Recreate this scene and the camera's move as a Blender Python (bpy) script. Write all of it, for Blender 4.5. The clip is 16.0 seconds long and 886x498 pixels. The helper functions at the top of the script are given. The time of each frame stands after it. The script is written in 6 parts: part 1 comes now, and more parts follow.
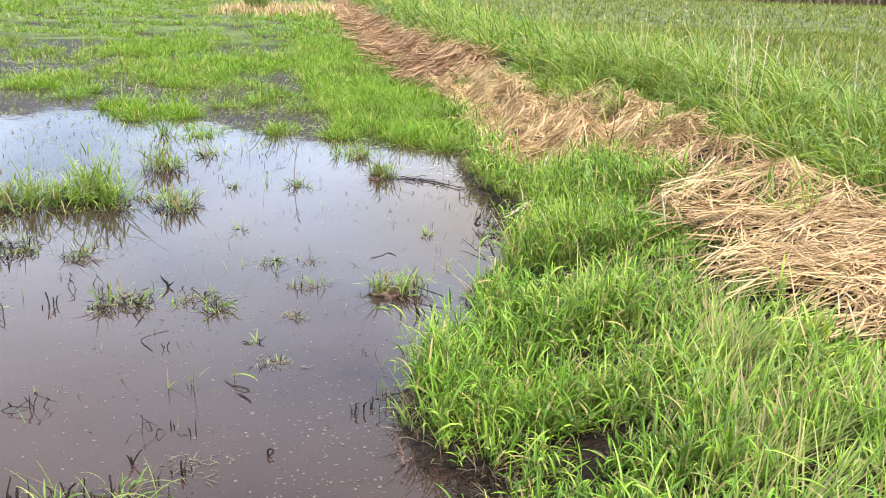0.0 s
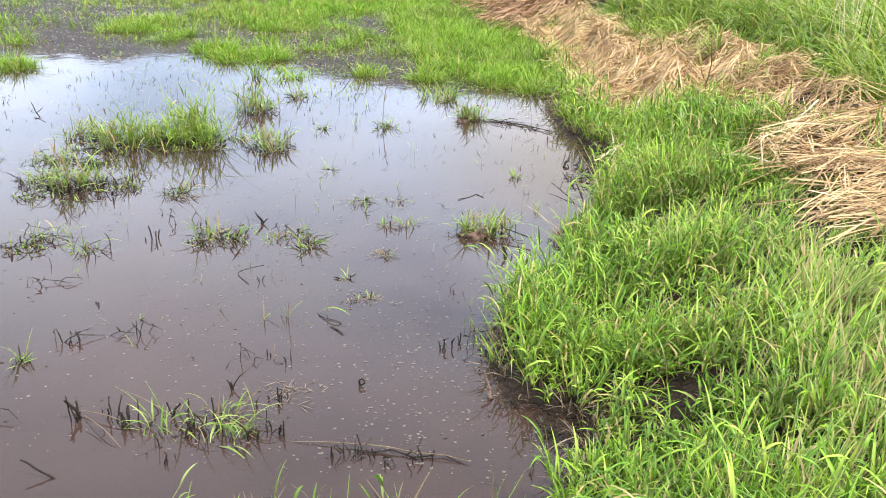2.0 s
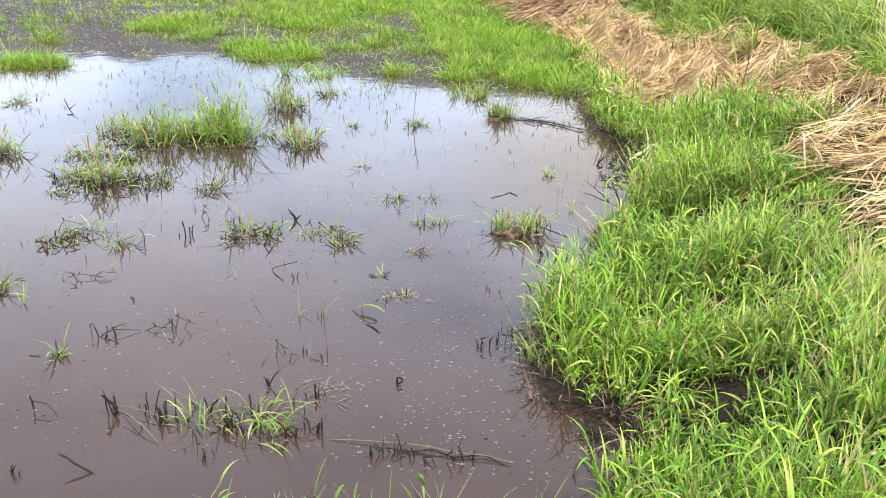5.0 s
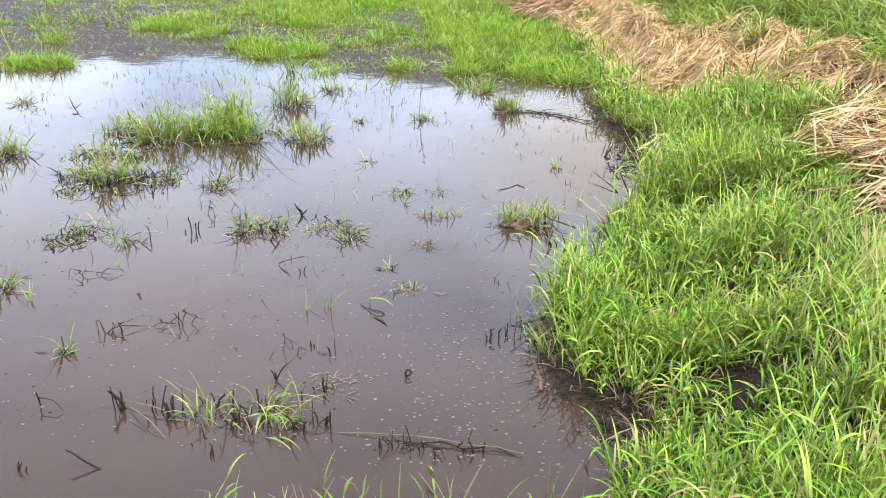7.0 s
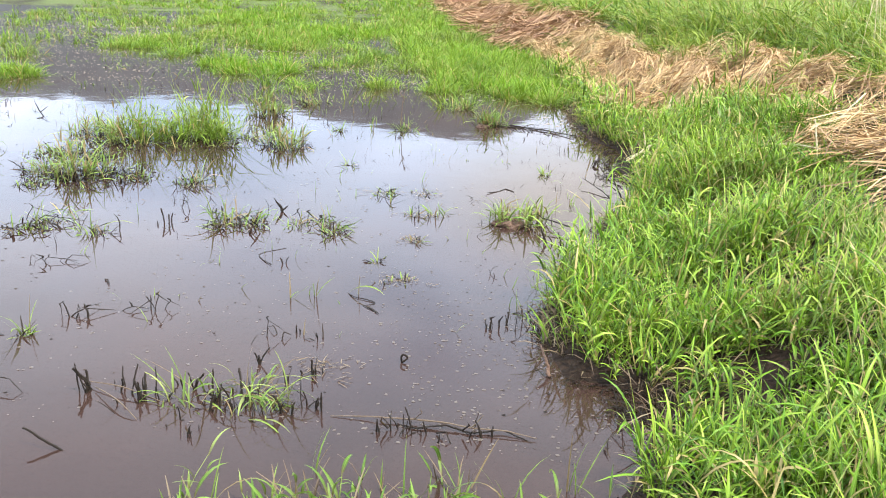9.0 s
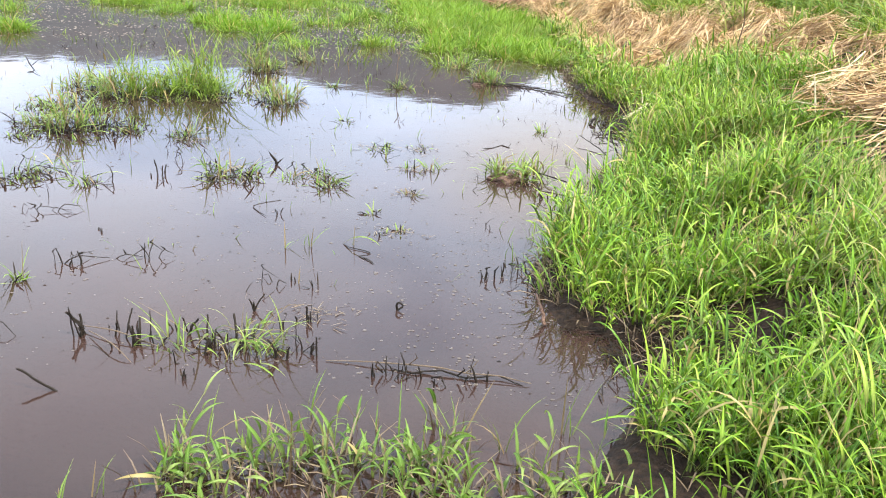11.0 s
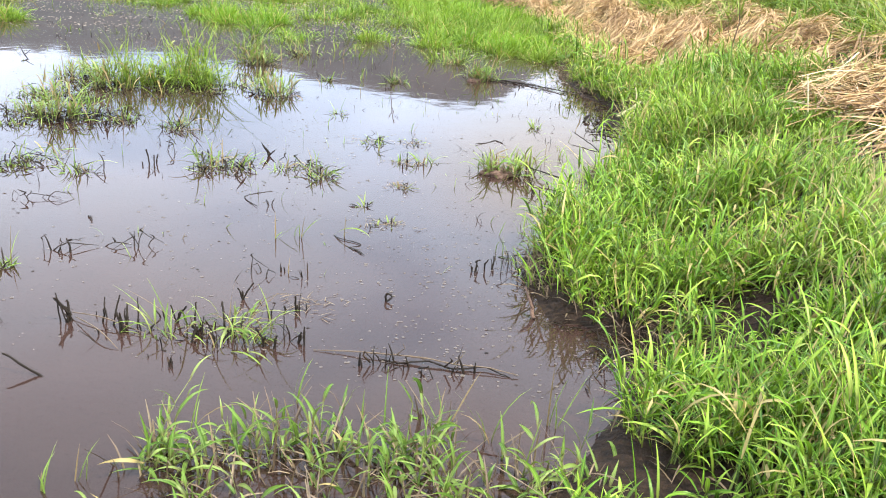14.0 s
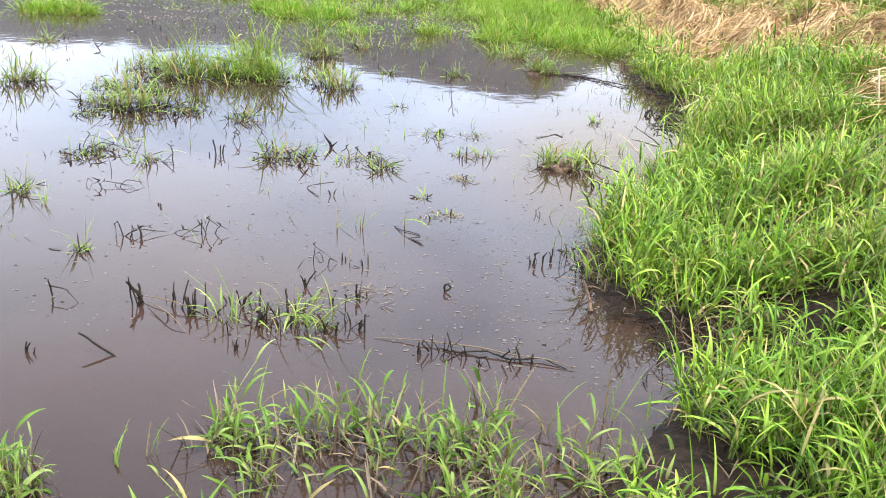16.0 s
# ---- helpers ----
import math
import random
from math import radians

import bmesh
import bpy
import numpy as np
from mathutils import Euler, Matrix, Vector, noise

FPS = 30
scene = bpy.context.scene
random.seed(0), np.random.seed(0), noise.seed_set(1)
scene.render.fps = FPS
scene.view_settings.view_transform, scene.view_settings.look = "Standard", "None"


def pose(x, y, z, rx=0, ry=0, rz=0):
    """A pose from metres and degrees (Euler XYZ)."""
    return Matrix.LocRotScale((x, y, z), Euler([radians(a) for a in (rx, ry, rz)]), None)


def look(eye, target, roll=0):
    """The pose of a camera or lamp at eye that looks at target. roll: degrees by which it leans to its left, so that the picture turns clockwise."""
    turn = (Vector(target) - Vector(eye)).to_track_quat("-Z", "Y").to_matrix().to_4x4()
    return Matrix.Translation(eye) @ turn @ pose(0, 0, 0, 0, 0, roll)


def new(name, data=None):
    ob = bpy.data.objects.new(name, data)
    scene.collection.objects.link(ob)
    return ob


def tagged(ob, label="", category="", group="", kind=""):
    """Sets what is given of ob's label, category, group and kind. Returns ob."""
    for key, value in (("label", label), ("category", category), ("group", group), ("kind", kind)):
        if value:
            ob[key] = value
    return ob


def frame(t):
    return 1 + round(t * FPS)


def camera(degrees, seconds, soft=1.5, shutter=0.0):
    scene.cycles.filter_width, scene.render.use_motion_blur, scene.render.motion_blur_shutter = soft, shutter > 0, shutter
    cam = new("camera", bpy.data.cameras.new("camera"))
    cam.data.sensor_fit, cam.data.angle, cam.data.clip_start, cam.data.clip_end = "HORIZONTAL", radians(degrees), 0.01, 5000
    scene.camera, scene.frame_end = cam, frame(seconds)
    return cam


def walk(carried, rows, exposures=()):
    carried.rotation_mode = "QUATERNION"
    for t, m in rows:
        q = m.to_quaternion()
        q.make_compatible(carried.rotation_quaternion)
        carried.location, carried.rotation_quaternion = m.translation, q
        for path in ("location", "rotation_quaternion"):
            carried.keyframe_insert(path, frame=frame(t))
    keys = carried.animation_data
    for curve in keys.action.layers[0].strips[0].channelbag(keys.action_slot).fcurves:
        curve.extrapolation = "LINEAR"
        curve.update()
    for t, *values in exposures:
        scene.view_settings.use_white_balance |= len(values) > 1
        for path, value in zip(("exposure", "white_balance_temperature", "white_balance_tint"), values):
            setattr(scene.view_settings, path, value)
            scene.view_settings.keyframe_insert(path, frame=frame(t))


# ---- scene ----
cam = camera(55.0, 16.0, soft=1.05)
PATH = [
    (0, (0.054, 0.03, 1.425), (0.073, 1.932, 0.805), 1.9),
    (0.5, (0.053, 0.031, 1.423), (0.063, 1.92, 0.766), 1.5),
    (1, (0.055, 0.019, 1.427), (0.003, 1.901, 0.751), 0.6),
    (1.5, (0.045, 0.004, 1.411), (-0.079, 1.868, 0.697), 0.5),
    (2, (0.03, 0.007, 1.4), (-0.139, 1.857, 0.66), 1.0),
    (2.5, (0.008, 0.013, 1.388), (-0.18, 1.861, 0.646), 1.4),
    (3, (-0.005, 0.028, 1.377), (-0.161, 1.881, 0.64), 2.0),
    (3.5, (-0.022, 0.046, 1.37), (-0.172, 1.899, 0.633), 2.0),
    (4, (-0.028, 0.049, 1.37), (-0.196, 1.899, 0.628), 1.9),
    (4.5, (-0.023, 0.045, 1.369), (-0.216, 1.89, 0.622), 1.2),
    (5, (-0.029, 0.035, 1.374), (-0.249, 1.88, 0.634), 0.9),
    (7.3, (-0.028, 0.064, 1.326), (-0.264, 1.905, 0.581), -0.2),
    (7.5, (-0.051, 0.08, 1.305), (-0.274, 1.929, 0.576), -0.2),
    (8, (-0.103, 0.113, 1.203), (-0.279, 1.993, 0.543), 0.5),
    (8.5, (-0.133, 0.146, 1.12), (-0.282, 2.039, 0.491), 1.6),
    (9, (-0.147, 0.147, 1.084), (-0.306, 2.034, 0.44), 1.8),
    (9.2, (-0.148, 0.147, 1.071), (-0.307, 2.03, 0.414), 1.8),
    (11.3, (-0.151, 0.137, 1.027), (-0.285, 1.999, 0.309), 2.6),
    (11.5, (-0.151, 0.13, 1.025), (-0.279, 1.994, 0.312), 2.7),
    (12, (-0.142, 0.134, 1.026), (-0.25, 2.003, 0.321), 3.3),
    (12.5, (-0.136, 0.137, 1.021), (-0.239, 2.006, 0.317), 3.4),
    (13, (-0.135, 0.136, 1.018), (-0.25, 2.001, 0.306), 3.3),
    (13.5, (-0.136, 0.137, 1.012), (-0.257, 1.999, 0.291), 3.4),
    (14, (-0.137, 0.137, 1.014), (-0.263, 1.999, 0.293), 3.4),
    (14.5, (-0.135, 0.134, 1.017), (-0.261, 1.996, 0.298), 3.7),
    (15, (-0.133, 0.133, 1.018), (-0.258, 1.995, 0.3), 3.8),
    (15.5, (-0.138, 0.126, 1.017), (-0.31, 1.982, 0.293), 3.6),
    (16, (-0.143, 0.11, 1.016), (-0.398, 1.951, 0.275), 2.9),
]
walk(cam, [(t, look(eye, target, roll)) for t, eye, target, roll in PATH], exposures=[(0.0, 0.83), (2.0, 0.89), (5.0, 0.92), (9.0, 0.92), (11.3, 0.98), (13.5, 1.01), (16.0, 0.99)])

# ---- sky, sun ----
SUN_EL, SUN_AZ = radians(58), radians(115)   # azimuth clockwise from +y: to the walker's right and a little behind, through thin cloud
world = bpy.data.worlds.new("world")
scene.world = world
world.use_nodes = True
wn, wl = world.node_tree.nodes, world.node_tree.links
wn.clear()


def wnode(kind, **inputs):
    n = wn.new(kind)
    for key, value in inputs.items():
        n.inputs[key].default_value = value
    return n


sky = wn.new("ShaderNodeTexSky")
sky.sky_type, sky.sun_disc = "NISHITA", False
sky.sun_elevation, sky.sun_rotation = SUN_EL, SUN_AZ
sky.air_density, sky.dust_density, sky.ozone_density = 1.0, 1.5, 1.0
coord = wn.new("ShaderNodeTexCoord")
drift = wn.new("ShaderNodeMapping")
drift.inputs["Location"].default_value = (0.35, 0.1, 0.0)
drift.inputs["Scale"].default_value = (1.0, 1.0, 2.2)
wl.new(coord.outputs["Generated"], drift.inputs["Vector"])
puff = wnode("ShaderNodeTexNoise", Scale=2.6, Detail=5.0, Roughness=0.45)
wl.new(drift.outputs["Vector"], puff.inputs["Vector"])
# cloud bank: thick overhead and towards the east, with a blue gap low in the north-west
split = wn.new("ShaderNodeSeparateXYZ")
wl.new(coord.outputs["Generated"], split.inputs["Vector"])
gapdir = wn.new("ShaderNodeVectorMath")
gapdir.operation = "DISTANCE"
stretch = wn.new("ShaderNodeVectorMath")
stretch.operation = "MULTIPLY"
stretch.inputs[1].default_value = (1.0, 1.0, 2.1)
wl.new(coord.outputs["Generated"], stretch.inputs[0])
gapdir.inputs[1].default_value = (-0.35, 0.91, 0.47)
wl.new(stretch.outputs["Vector"], gapdir.inputs[0])
gap = wnode("ShaderNodeMapRange")
gap.inputs["From Min"].default_value, gap.inputs["From Max"].default_value = 0.10, 0.42
gap.inputs["To Min"].default_value, gap.inputs["To Max"].default_value = -0.06, 0.13
wl.new(gapdir.outputs["Value"], gap.inputs["Value"])
cover = wn.new("ShaderNodeMath")
cover.operation = "ADD"
soften = wn.new("ShaderNodeMath")          # an even veil with little contrast
soften.operation = "MULTIPLY_ADD"
soften.inputs[1].default_value, soften.inputs[2].default_value = 0.6, 0.2
wl.new(puff.outputs["Fac"], soften.inputs[0])
wl.new(soften.outputs["Value"], cover.inputs[0])
wl.new(gap.outputs["Result"], cover.inputs[1])
# a second, higher break in the cloud
brk = wn.new("ShaderNodeVectorMath")
brk.operation = "DISTANCE"
brk.inputs[1].default_value = (0.0, 0.89, 0.97)
wl.new(stretch.outputs["Vector"], brk.inputs[0])
opening = wnode("ShaderNodeMapRange")
opening.interpolation_type = "SMOOTHSTEP"
opening.inputs["From Min"].default_value, opening.inputs["From Max"].default_value = 0.05, 0.36
opening.inputs["To Min"].default_value, opening.inputs["To Max"].default_value = -0.15, 0.0
wl.new(brk.outputs["Value"], opening.inputs["Value"])
veil = wn.new("ShaderNodeMath")
veil.operation = "ADD"
wl.new(cover.outputs["Value"], veil.inputs[0])
wl.new(opening.outputs["Result"], veil.inputs[1])
# a sunlit cumulus low in the north
heap = wn.new("ShaderNodeVectorMath")
heap.operation = "DISTANCE"
heap.inputs[1].default_value = (0.09, 0.96, 0.56)
wl.new(stretch.outputs["Vector"], heap.inputs[0])
white = wn.new("ShaderNodeMapRange")
white.interpolation_type = "SMOOTHSTEP"
white.inputs["From Min"].default_value, white.inputs["From Max"].default_value = 0.32, 0.02
wl.new(heap.outputs["Value"], white.inputs["Value"])
lit = wn.new("ShaderNodeMath")
lit.operation = "MULTIPLY"
wl.new(white.outputs["Result"], lit.inputs[0])
wl.new(puff.outputs["Fac"], lit.inputs[1])
heaped = wn.new("ShaderNodeMath")
heaped.operation = "ADD"
wl.new(veil.outputs["Value"], heaped.inputs[0])
wl.new(lit.outputs["Value"], heaped.inputs[1])
thick = wn.new("ShaderNodeMapRange")
thick.interpolation_type = "SMOOTHSTEP"
thick.inputs["From Min"].default_value, thick.inputs["From Max"].default_value = 0.28, 0.56
wl.new(heaped.outputs["Value"], thick.inputs["Value"])
# cloud colour: bright edges, greyer where it is thick
tone = wn.new("ShaderNodeValToRGB")
tone.color_ramp.elements[0].position, tone.color_ramp.elements[0].color = 0.0, (0.75, 0.95, 1.30, 1)
tone.color_ramp.elements[1].position, tone.color_ramp.elements[1].color = 1.0, (0.60, 0.525, 0.59, 1)
mid = tone.color_ramp.elements.new(0.35)
mid.color = (0.84, 0.94, 1.12, 1)
deep = wn.new("ShaderNodeMapRange")
deep.inputs["From Min"].default_value, deep.inputs["From Max"].default_value = 0.36, 0.98
shade = wn.new("ShaderNodeMath")
shade.operation = "SUBTRACT"
wl.new(veil.outputs["Value"], shade.inputs[0])
wl.new(lit.outputs["Value"], shade.inputs[1])
wl.new(shade.outputs["Value"], deep.inputs["Value"])
wl.new(deep.outputs["Result"], tone.inputs["Fac"])
bg_sky = wnode("ShaderNodeBackground", Strength=0.15)
bg_cloud = wnode("ShaderNodeBackground", Strength=1.0)
# clouds are brightest round the veiled sun
toward = wn.new("ShaderNodeVectorMath")
toward.operation = "DOT_PRODUCT"
toward.inputs[1].default_value = (math.sin(SUN_AZ) * math.cos(SUN_EL), math.cos(SUN_AZ) * math.cos(SUN_EL), math.sin(SUN_EL))
wl.new(coord.outputs["Generated"], toward.inputs[0])
glow = wnode("ShaderNodeMapRange")
glow.inputs["From Min"].default_value, glow.inputs["From Max"].default_value = 0.0, 1.0
glow.inputs["To Min"].default_value, glow.inputs["To Max"].default_value = 1.6, 2.3
wl.new(toward.outputs["Value"], glow.inputs["Value"])
low = wnode("ShaderNodeMapRange")          # haze brightens the sky towards the horizon
low.interpolation_type = "SMOOTHSTEP"
low.inputs["From Min"].default_value, low.inputs["From Max"].default_value = 0.22, 0.75
low.inputs["To Min"].default_value, low.inputs["To Max"].default_value = 0.98, 0.60
wl.new(split.outputs["Z"], low.inputs["Value"])
both = wn.new("ShaderNodeMath")
both.operation = "MULTIPLY"
wl.new(glow.outputs["Result"], both.inputs[0])
wl.new(low.outputs["Result"], both.inputs[1])
boost = wn.new("ShaderNodeMath")
boost.operation = "MULTIPLY_ADD"
boost.inputs[1].default_value = -0.55
boost.inputs[2].default_value = 1.0
wl.new(lit.outputs["Value"], boost.inputs[0])
total = wn.new("ShaderNodeMath")
total.operation = "MULTIPLY"
wl.new(both.outputs["Value"], total.inputs[0])
wl.new(boost.outputs["Value"], total.inputs[1])
wl.new(total.outputs["Value"], bg_cloud.inputs["Strength"])
wl.new(sky.outputs["Color"], bg_sky.inputs["Color"])
pale = wn.new("ShaderNodeMix")          # the heap is white, the rest of the cloud bluish to grey
pale.data_type = "RGBA"
pale.inputs[7].default_value = (0.98, 0.97, 0.96, 1)
wl.new(white.outputs["Result"], pale.inputs[0])
wl.new(tone.outputs["Color"], pale.inputs[6])
wl.new(pale.outputs[2], bg_cloud.inputs["Color"])
blend = wn.new("ShaderNodeMixShader")
wl.new(thick.outputs["Result"], blend.inputs["Fac"])
wl.new(bg_sky.outputs["Background"], blend.inputs[1])
wl.new(bg_cloud.outputs["Background"], blend.inputs[2])
wout = wn.new("ShaderNodeOutputWorld")
wl.new(blend.outputs["Shader"], wout.inputs["Surface"])

lamp = bpy.data.lights.new("sun", "SUN")
lamp.energy, lamp.angle, lamp.color = 3.1, radians(5), (1.0, 0.93, 0.78)
sun = new("sun", lamp)
sun.matrix_world = look((0, 0, 0), (-math.sin(SUN_AZ) * math.cos(SUN_EL), -math.cos(SUN_AZ) * math.cos(SUN_EL), -math.sin(SUN_EL)))
sun.location = (-8, -12, 20)

# ---- materials ----


class Mat:
    """A node material under construction."""

    def __init__(self, name):
        self.m = bpy.data.materials.new(name)
        self.m.use_nodes = True
        self.t = self.m.node_tree
        self.n, self.l = self.t.nodes, self.t.links
        self.bsdf = self.n["Principled BSDF"]
        self.out = self.n["Material Output"]

    def node(self, kind, **inputs):
        n = self.n.new(kind)
        for key, value in inputs.items():
            n.inputs[key.replace("_", " ")].default_value = value
        return n

    def link(self, a, b):
        self.l.new(a, b)

    def coords(self):
        return self.node("ShaderNodeNewGeometry").outputs["Position"]

    def noise(self, scale, detail=4.0, rough=0.55, vector=None):
        n = self.node("ShaderNodeTexNoise", Scale=scale, Detail=detail, Roughness=rough)
        self.link(vector or self.coords(), n.inputs["Vector"])
        return n.outputs["Fac"]

    def ramp(self, fac, stops):
        n = self.node("ShaderNodeValToRGB")
        e = n.color_ramp.elements
        while len(e) < len(stops):
            e.new(0.5)
        for k, (p, c) in enumerate(stops):
            e[k].position, e[k].color = p, (*c, 1)
        self.link(fac, n.inputs["Fac"])
        return n.outputs["Color"]

    def mix(self, fac, a, b, how="MIX"):
        n = self.n.new("ShaderNodeMix")
        n.data_type, n.blend_type = "RGBA", how
        for socket, value in ((n.inputs[0], fac), (n.inputs[6], a), (n.inputs[7], b)):
            if isinstance(value, (int, float)):
                socket.default_value = value
            elif isinstance(value, tuple):
                socket.default_value = (*value, 1)
            else:
                self.link(value, socket)
        return n.outputs[2]

    def bump(self, height, strength=0.4, distance=0.01):
        n = self.node("ShaderNodeBump", Strength=strength, Distance=distance)
        self.link(height, n.inputs["Height"])
        self.link(n.outputs["Normal"], self.bsdf.inputs["Normal"])
        return n.outputs["Normal"]

    def color(self, socket):
        self.link(socket, self.bsdf.inputs["Base Color"])
        return self

    def set(self, **inputs):
        for key, value in inputs.items():
            self.bsdf.inputs[key.replace("_", " ")].default_value = value
        return self


def leaf_material(name, greens, base, rough=0.42, through_light=0.3, dry=0.06, dry_color=(0.42, 0.34, 0.14), dull=0.0):
    """Grass: each blade its own green, browner towards its foot, a few dried out. Skylit tips and a shaded foot are put
    into the colour too.
    """
    m = Mat(name)
    geo = m.node("ShaderNodeNewGeometry")
    isl = geo.outputs["Random Per Island"]
    body = m.ramp(isl, [(i / (len(greens) - 1), g) for i, g in enumerate(greens)])
    patch = m.ramp(m.noise(1.3, 3.0), [(0.35, (0.72, 0.80, 0.66)), (0.65, (1.15, 1.08, 1.1))])
    body = m.mix(1.0, body, patch, "MULTIPLY")
    if dull:
        worn = m.ramp(m.noise(0.55, 5.0, 0.6), [(0.42, (0, 0, 0)), (0.62, (dull, dull, dull))])
        body = m.mix(worn, body, (0.20, 0.21, 0.075))
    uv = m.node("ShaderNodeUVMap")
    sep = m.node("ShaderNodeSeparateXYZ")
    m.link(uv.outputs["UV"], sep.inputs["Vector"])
    body = m.mix(1.0, body, m.ramp(sep.outputs["Y"], [(0.25, (0.82, 0.80, 0.8)), (0.85, (1.22, 1.22, 1.15))]), "MULTIPLY")          # dull sheath; tips also brightened in the colour as if catching skylight
    # brown foot; dark bases also put shade among the blades into the colour
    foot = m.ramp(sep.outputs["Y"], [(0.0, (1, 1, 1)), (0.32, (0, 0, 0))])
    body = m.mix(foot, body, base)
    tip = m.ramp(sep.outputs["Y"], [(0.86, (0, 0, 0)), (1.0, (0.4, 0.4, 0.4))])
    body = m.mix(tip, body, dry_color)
    # midrib
    rib = m.ramp(sep.outputs["X"], [(0.40, (0, 0, 0)), (0.5, (0.35, 0.35, 0.35)), (0.60, (0, 0, 0))])
    body = m.mix(rib, body, tuple(min(1.0, c * 1.6) for c in greens[-1]))
    far = m.node("ShaderNodeMath")
    far.operation = "MULTIPLY"
    far.inputs[1].default_value = 7.31
    m.link(isl, far.inputs[0])
    wrap = m.node("ShaderNodeMath")
    wrap.operation = "FRACT"
    m.link(far.outputs[0], wrap.inputs[0])
    less = m.node("ShaderNodeMath")
    less.operation = "LESS_THAN"
    less.inputs[1].default_value = dry
    m.link(wrap.outputs[0], less.inputs[0])
    body = m.mix(less.outputs[0], body, dry_color)
    m.color(body).set(Roughness=rough, IOR=1.40, Specular_IOR_Level=0.37)
    thin = m.node("ShaderNodeBsdfTranslucent")
    warm = m.mix(1.0, body, (1.10, 1.05, 0.75), "MULTIPLY")
    m.link(warm, thin.inputs["Color"])
    mixer = m.node("ShaderNodeMixShader")
    mixer.inputs["Fac"].default_value = through_light
    m.link(m.bsdf.outputs["BSDF"], mixer.inputs[1])
    m.link(thin.outputs["BSDF"], mixer.inputs[2])
    m.link(mixer.outputs["Shader"], m.out.inputs["Surface"])
    return m.m


# GRASS foot colour darkened to deepen the shade in the bank's gaps
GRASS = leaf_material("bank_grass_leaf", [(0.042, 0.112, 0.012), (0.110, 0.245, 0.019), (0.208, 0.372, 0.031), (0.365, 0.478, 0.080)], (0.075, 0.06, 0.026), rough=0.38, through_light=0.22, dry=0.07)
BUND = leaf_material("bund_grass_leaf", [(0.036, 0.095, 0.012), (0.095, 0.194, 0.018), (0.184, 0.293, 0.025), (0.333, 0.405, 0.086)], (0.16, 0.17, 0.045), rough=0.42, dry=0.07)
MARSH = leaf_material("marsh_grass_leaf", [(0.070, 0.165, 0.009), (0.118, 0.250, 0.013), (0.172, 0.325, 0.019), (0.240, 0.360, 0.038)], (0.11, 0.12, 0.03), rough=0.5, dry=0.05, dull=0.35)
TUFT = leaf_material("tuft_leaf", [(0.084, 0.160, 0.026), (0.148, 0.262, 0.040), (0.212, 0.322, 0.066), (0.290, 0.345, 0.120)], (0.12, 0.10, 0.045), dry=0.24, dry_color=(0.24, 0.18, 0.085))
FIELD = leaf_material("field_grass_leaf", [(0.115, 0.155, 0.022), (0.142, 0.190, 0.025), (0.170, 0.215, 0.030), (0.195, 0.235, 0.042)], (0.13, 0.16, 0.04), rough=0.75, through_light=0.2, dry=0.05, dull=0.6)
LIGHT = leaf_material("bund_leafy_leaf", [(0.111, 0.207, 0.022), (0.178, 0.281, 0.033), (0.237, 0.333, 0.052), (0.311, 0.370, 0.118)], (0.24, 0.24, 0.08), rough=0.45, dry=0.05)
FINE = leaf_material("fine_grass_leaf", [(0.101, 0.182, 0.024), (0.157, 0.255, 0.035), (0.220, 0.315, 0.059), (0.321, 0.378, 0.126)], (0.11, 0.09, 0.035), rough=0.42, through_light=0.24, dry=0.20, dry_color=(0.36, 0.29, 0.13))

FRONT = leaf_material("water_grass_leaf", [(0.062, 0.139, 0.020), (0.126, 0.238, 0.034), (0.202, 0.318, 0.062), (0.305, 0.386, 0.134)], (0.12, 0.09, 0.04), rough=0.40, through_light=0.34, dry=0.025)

m = Mat("straw")
isl = m.node("ShaderNodeNewGeometry").outputs["Random Per Island"]
tones = m.ramp(isl, [(0.0, (0.20, 0.12, 0.06)), (0.2, (0.44, 0.30, 0.155)), (0.6, (0.66, 0.48, 0.235)), (1.0, (0.82, 0.68, 0.40))])
m.color(m.mix(1.0, tones, m.ramp(m.noise(2.2, 3.0), [(0.3, (0.62, 0.52, 0.44)), (0.7, (0.98, 0.92, 0.84))]), "MULTIPLY")).set(Roughness=0.5)
STRAW = m.m

# older straw, browner and redder
m = Mat("old_straw")
isl = m.node("ShaderNodeNewGeometry").outputs["Random Per Island"]
tones = m.ramp(isl, [(0.0, (0.17, 0.09, 0.05)), (0.3, (0.36, 0.21, 0.11)), (0.7, (0.50, 0.33, 0.18)), (1.0, (0.62, 0.47, 0.28))])
m.color(m.mix(1.0, tones, m.ramp(m.noise(1.2, 3.0), [(0.3, (0.66, 0.56, 0.50)), (0.7, (1.0, 0.95, 0.88))]), "MULTIPLY")).set(Roughness=0.55)
OLD_STRAW = m.m

m = Mat("dead_stem")
isl = m.node("ShaderNodeNewGeometry").outputs["Random Per Island"]
m.color(m.mix(m.noise(60.0), m.ramp(isl, [(0.0, (0.010, 0.008, 0.006)), (0.65, (0.026, 0.018, 0.011)), (1.0, (0.085, 0.052, 0.025))]), (0.016, 0.013, 0.010))).set(Roughness=0.6, Specular_IOR_Level=0.15)
m.bump(m.noise(220.0), 0.5, 0.002)
DEAD = m.m

m = Mat("root_clod")
m.color(m.mix(m.noise(60.0, 5.0), m.ramp(m.noise(14.0, 5.0), [(0.35, (0.055, 0.03, 0.02)), (0.65, (0.20, 0.11, 0.065))]), (0.10, 0.06, 0.04))).set(Roughness=0.6)
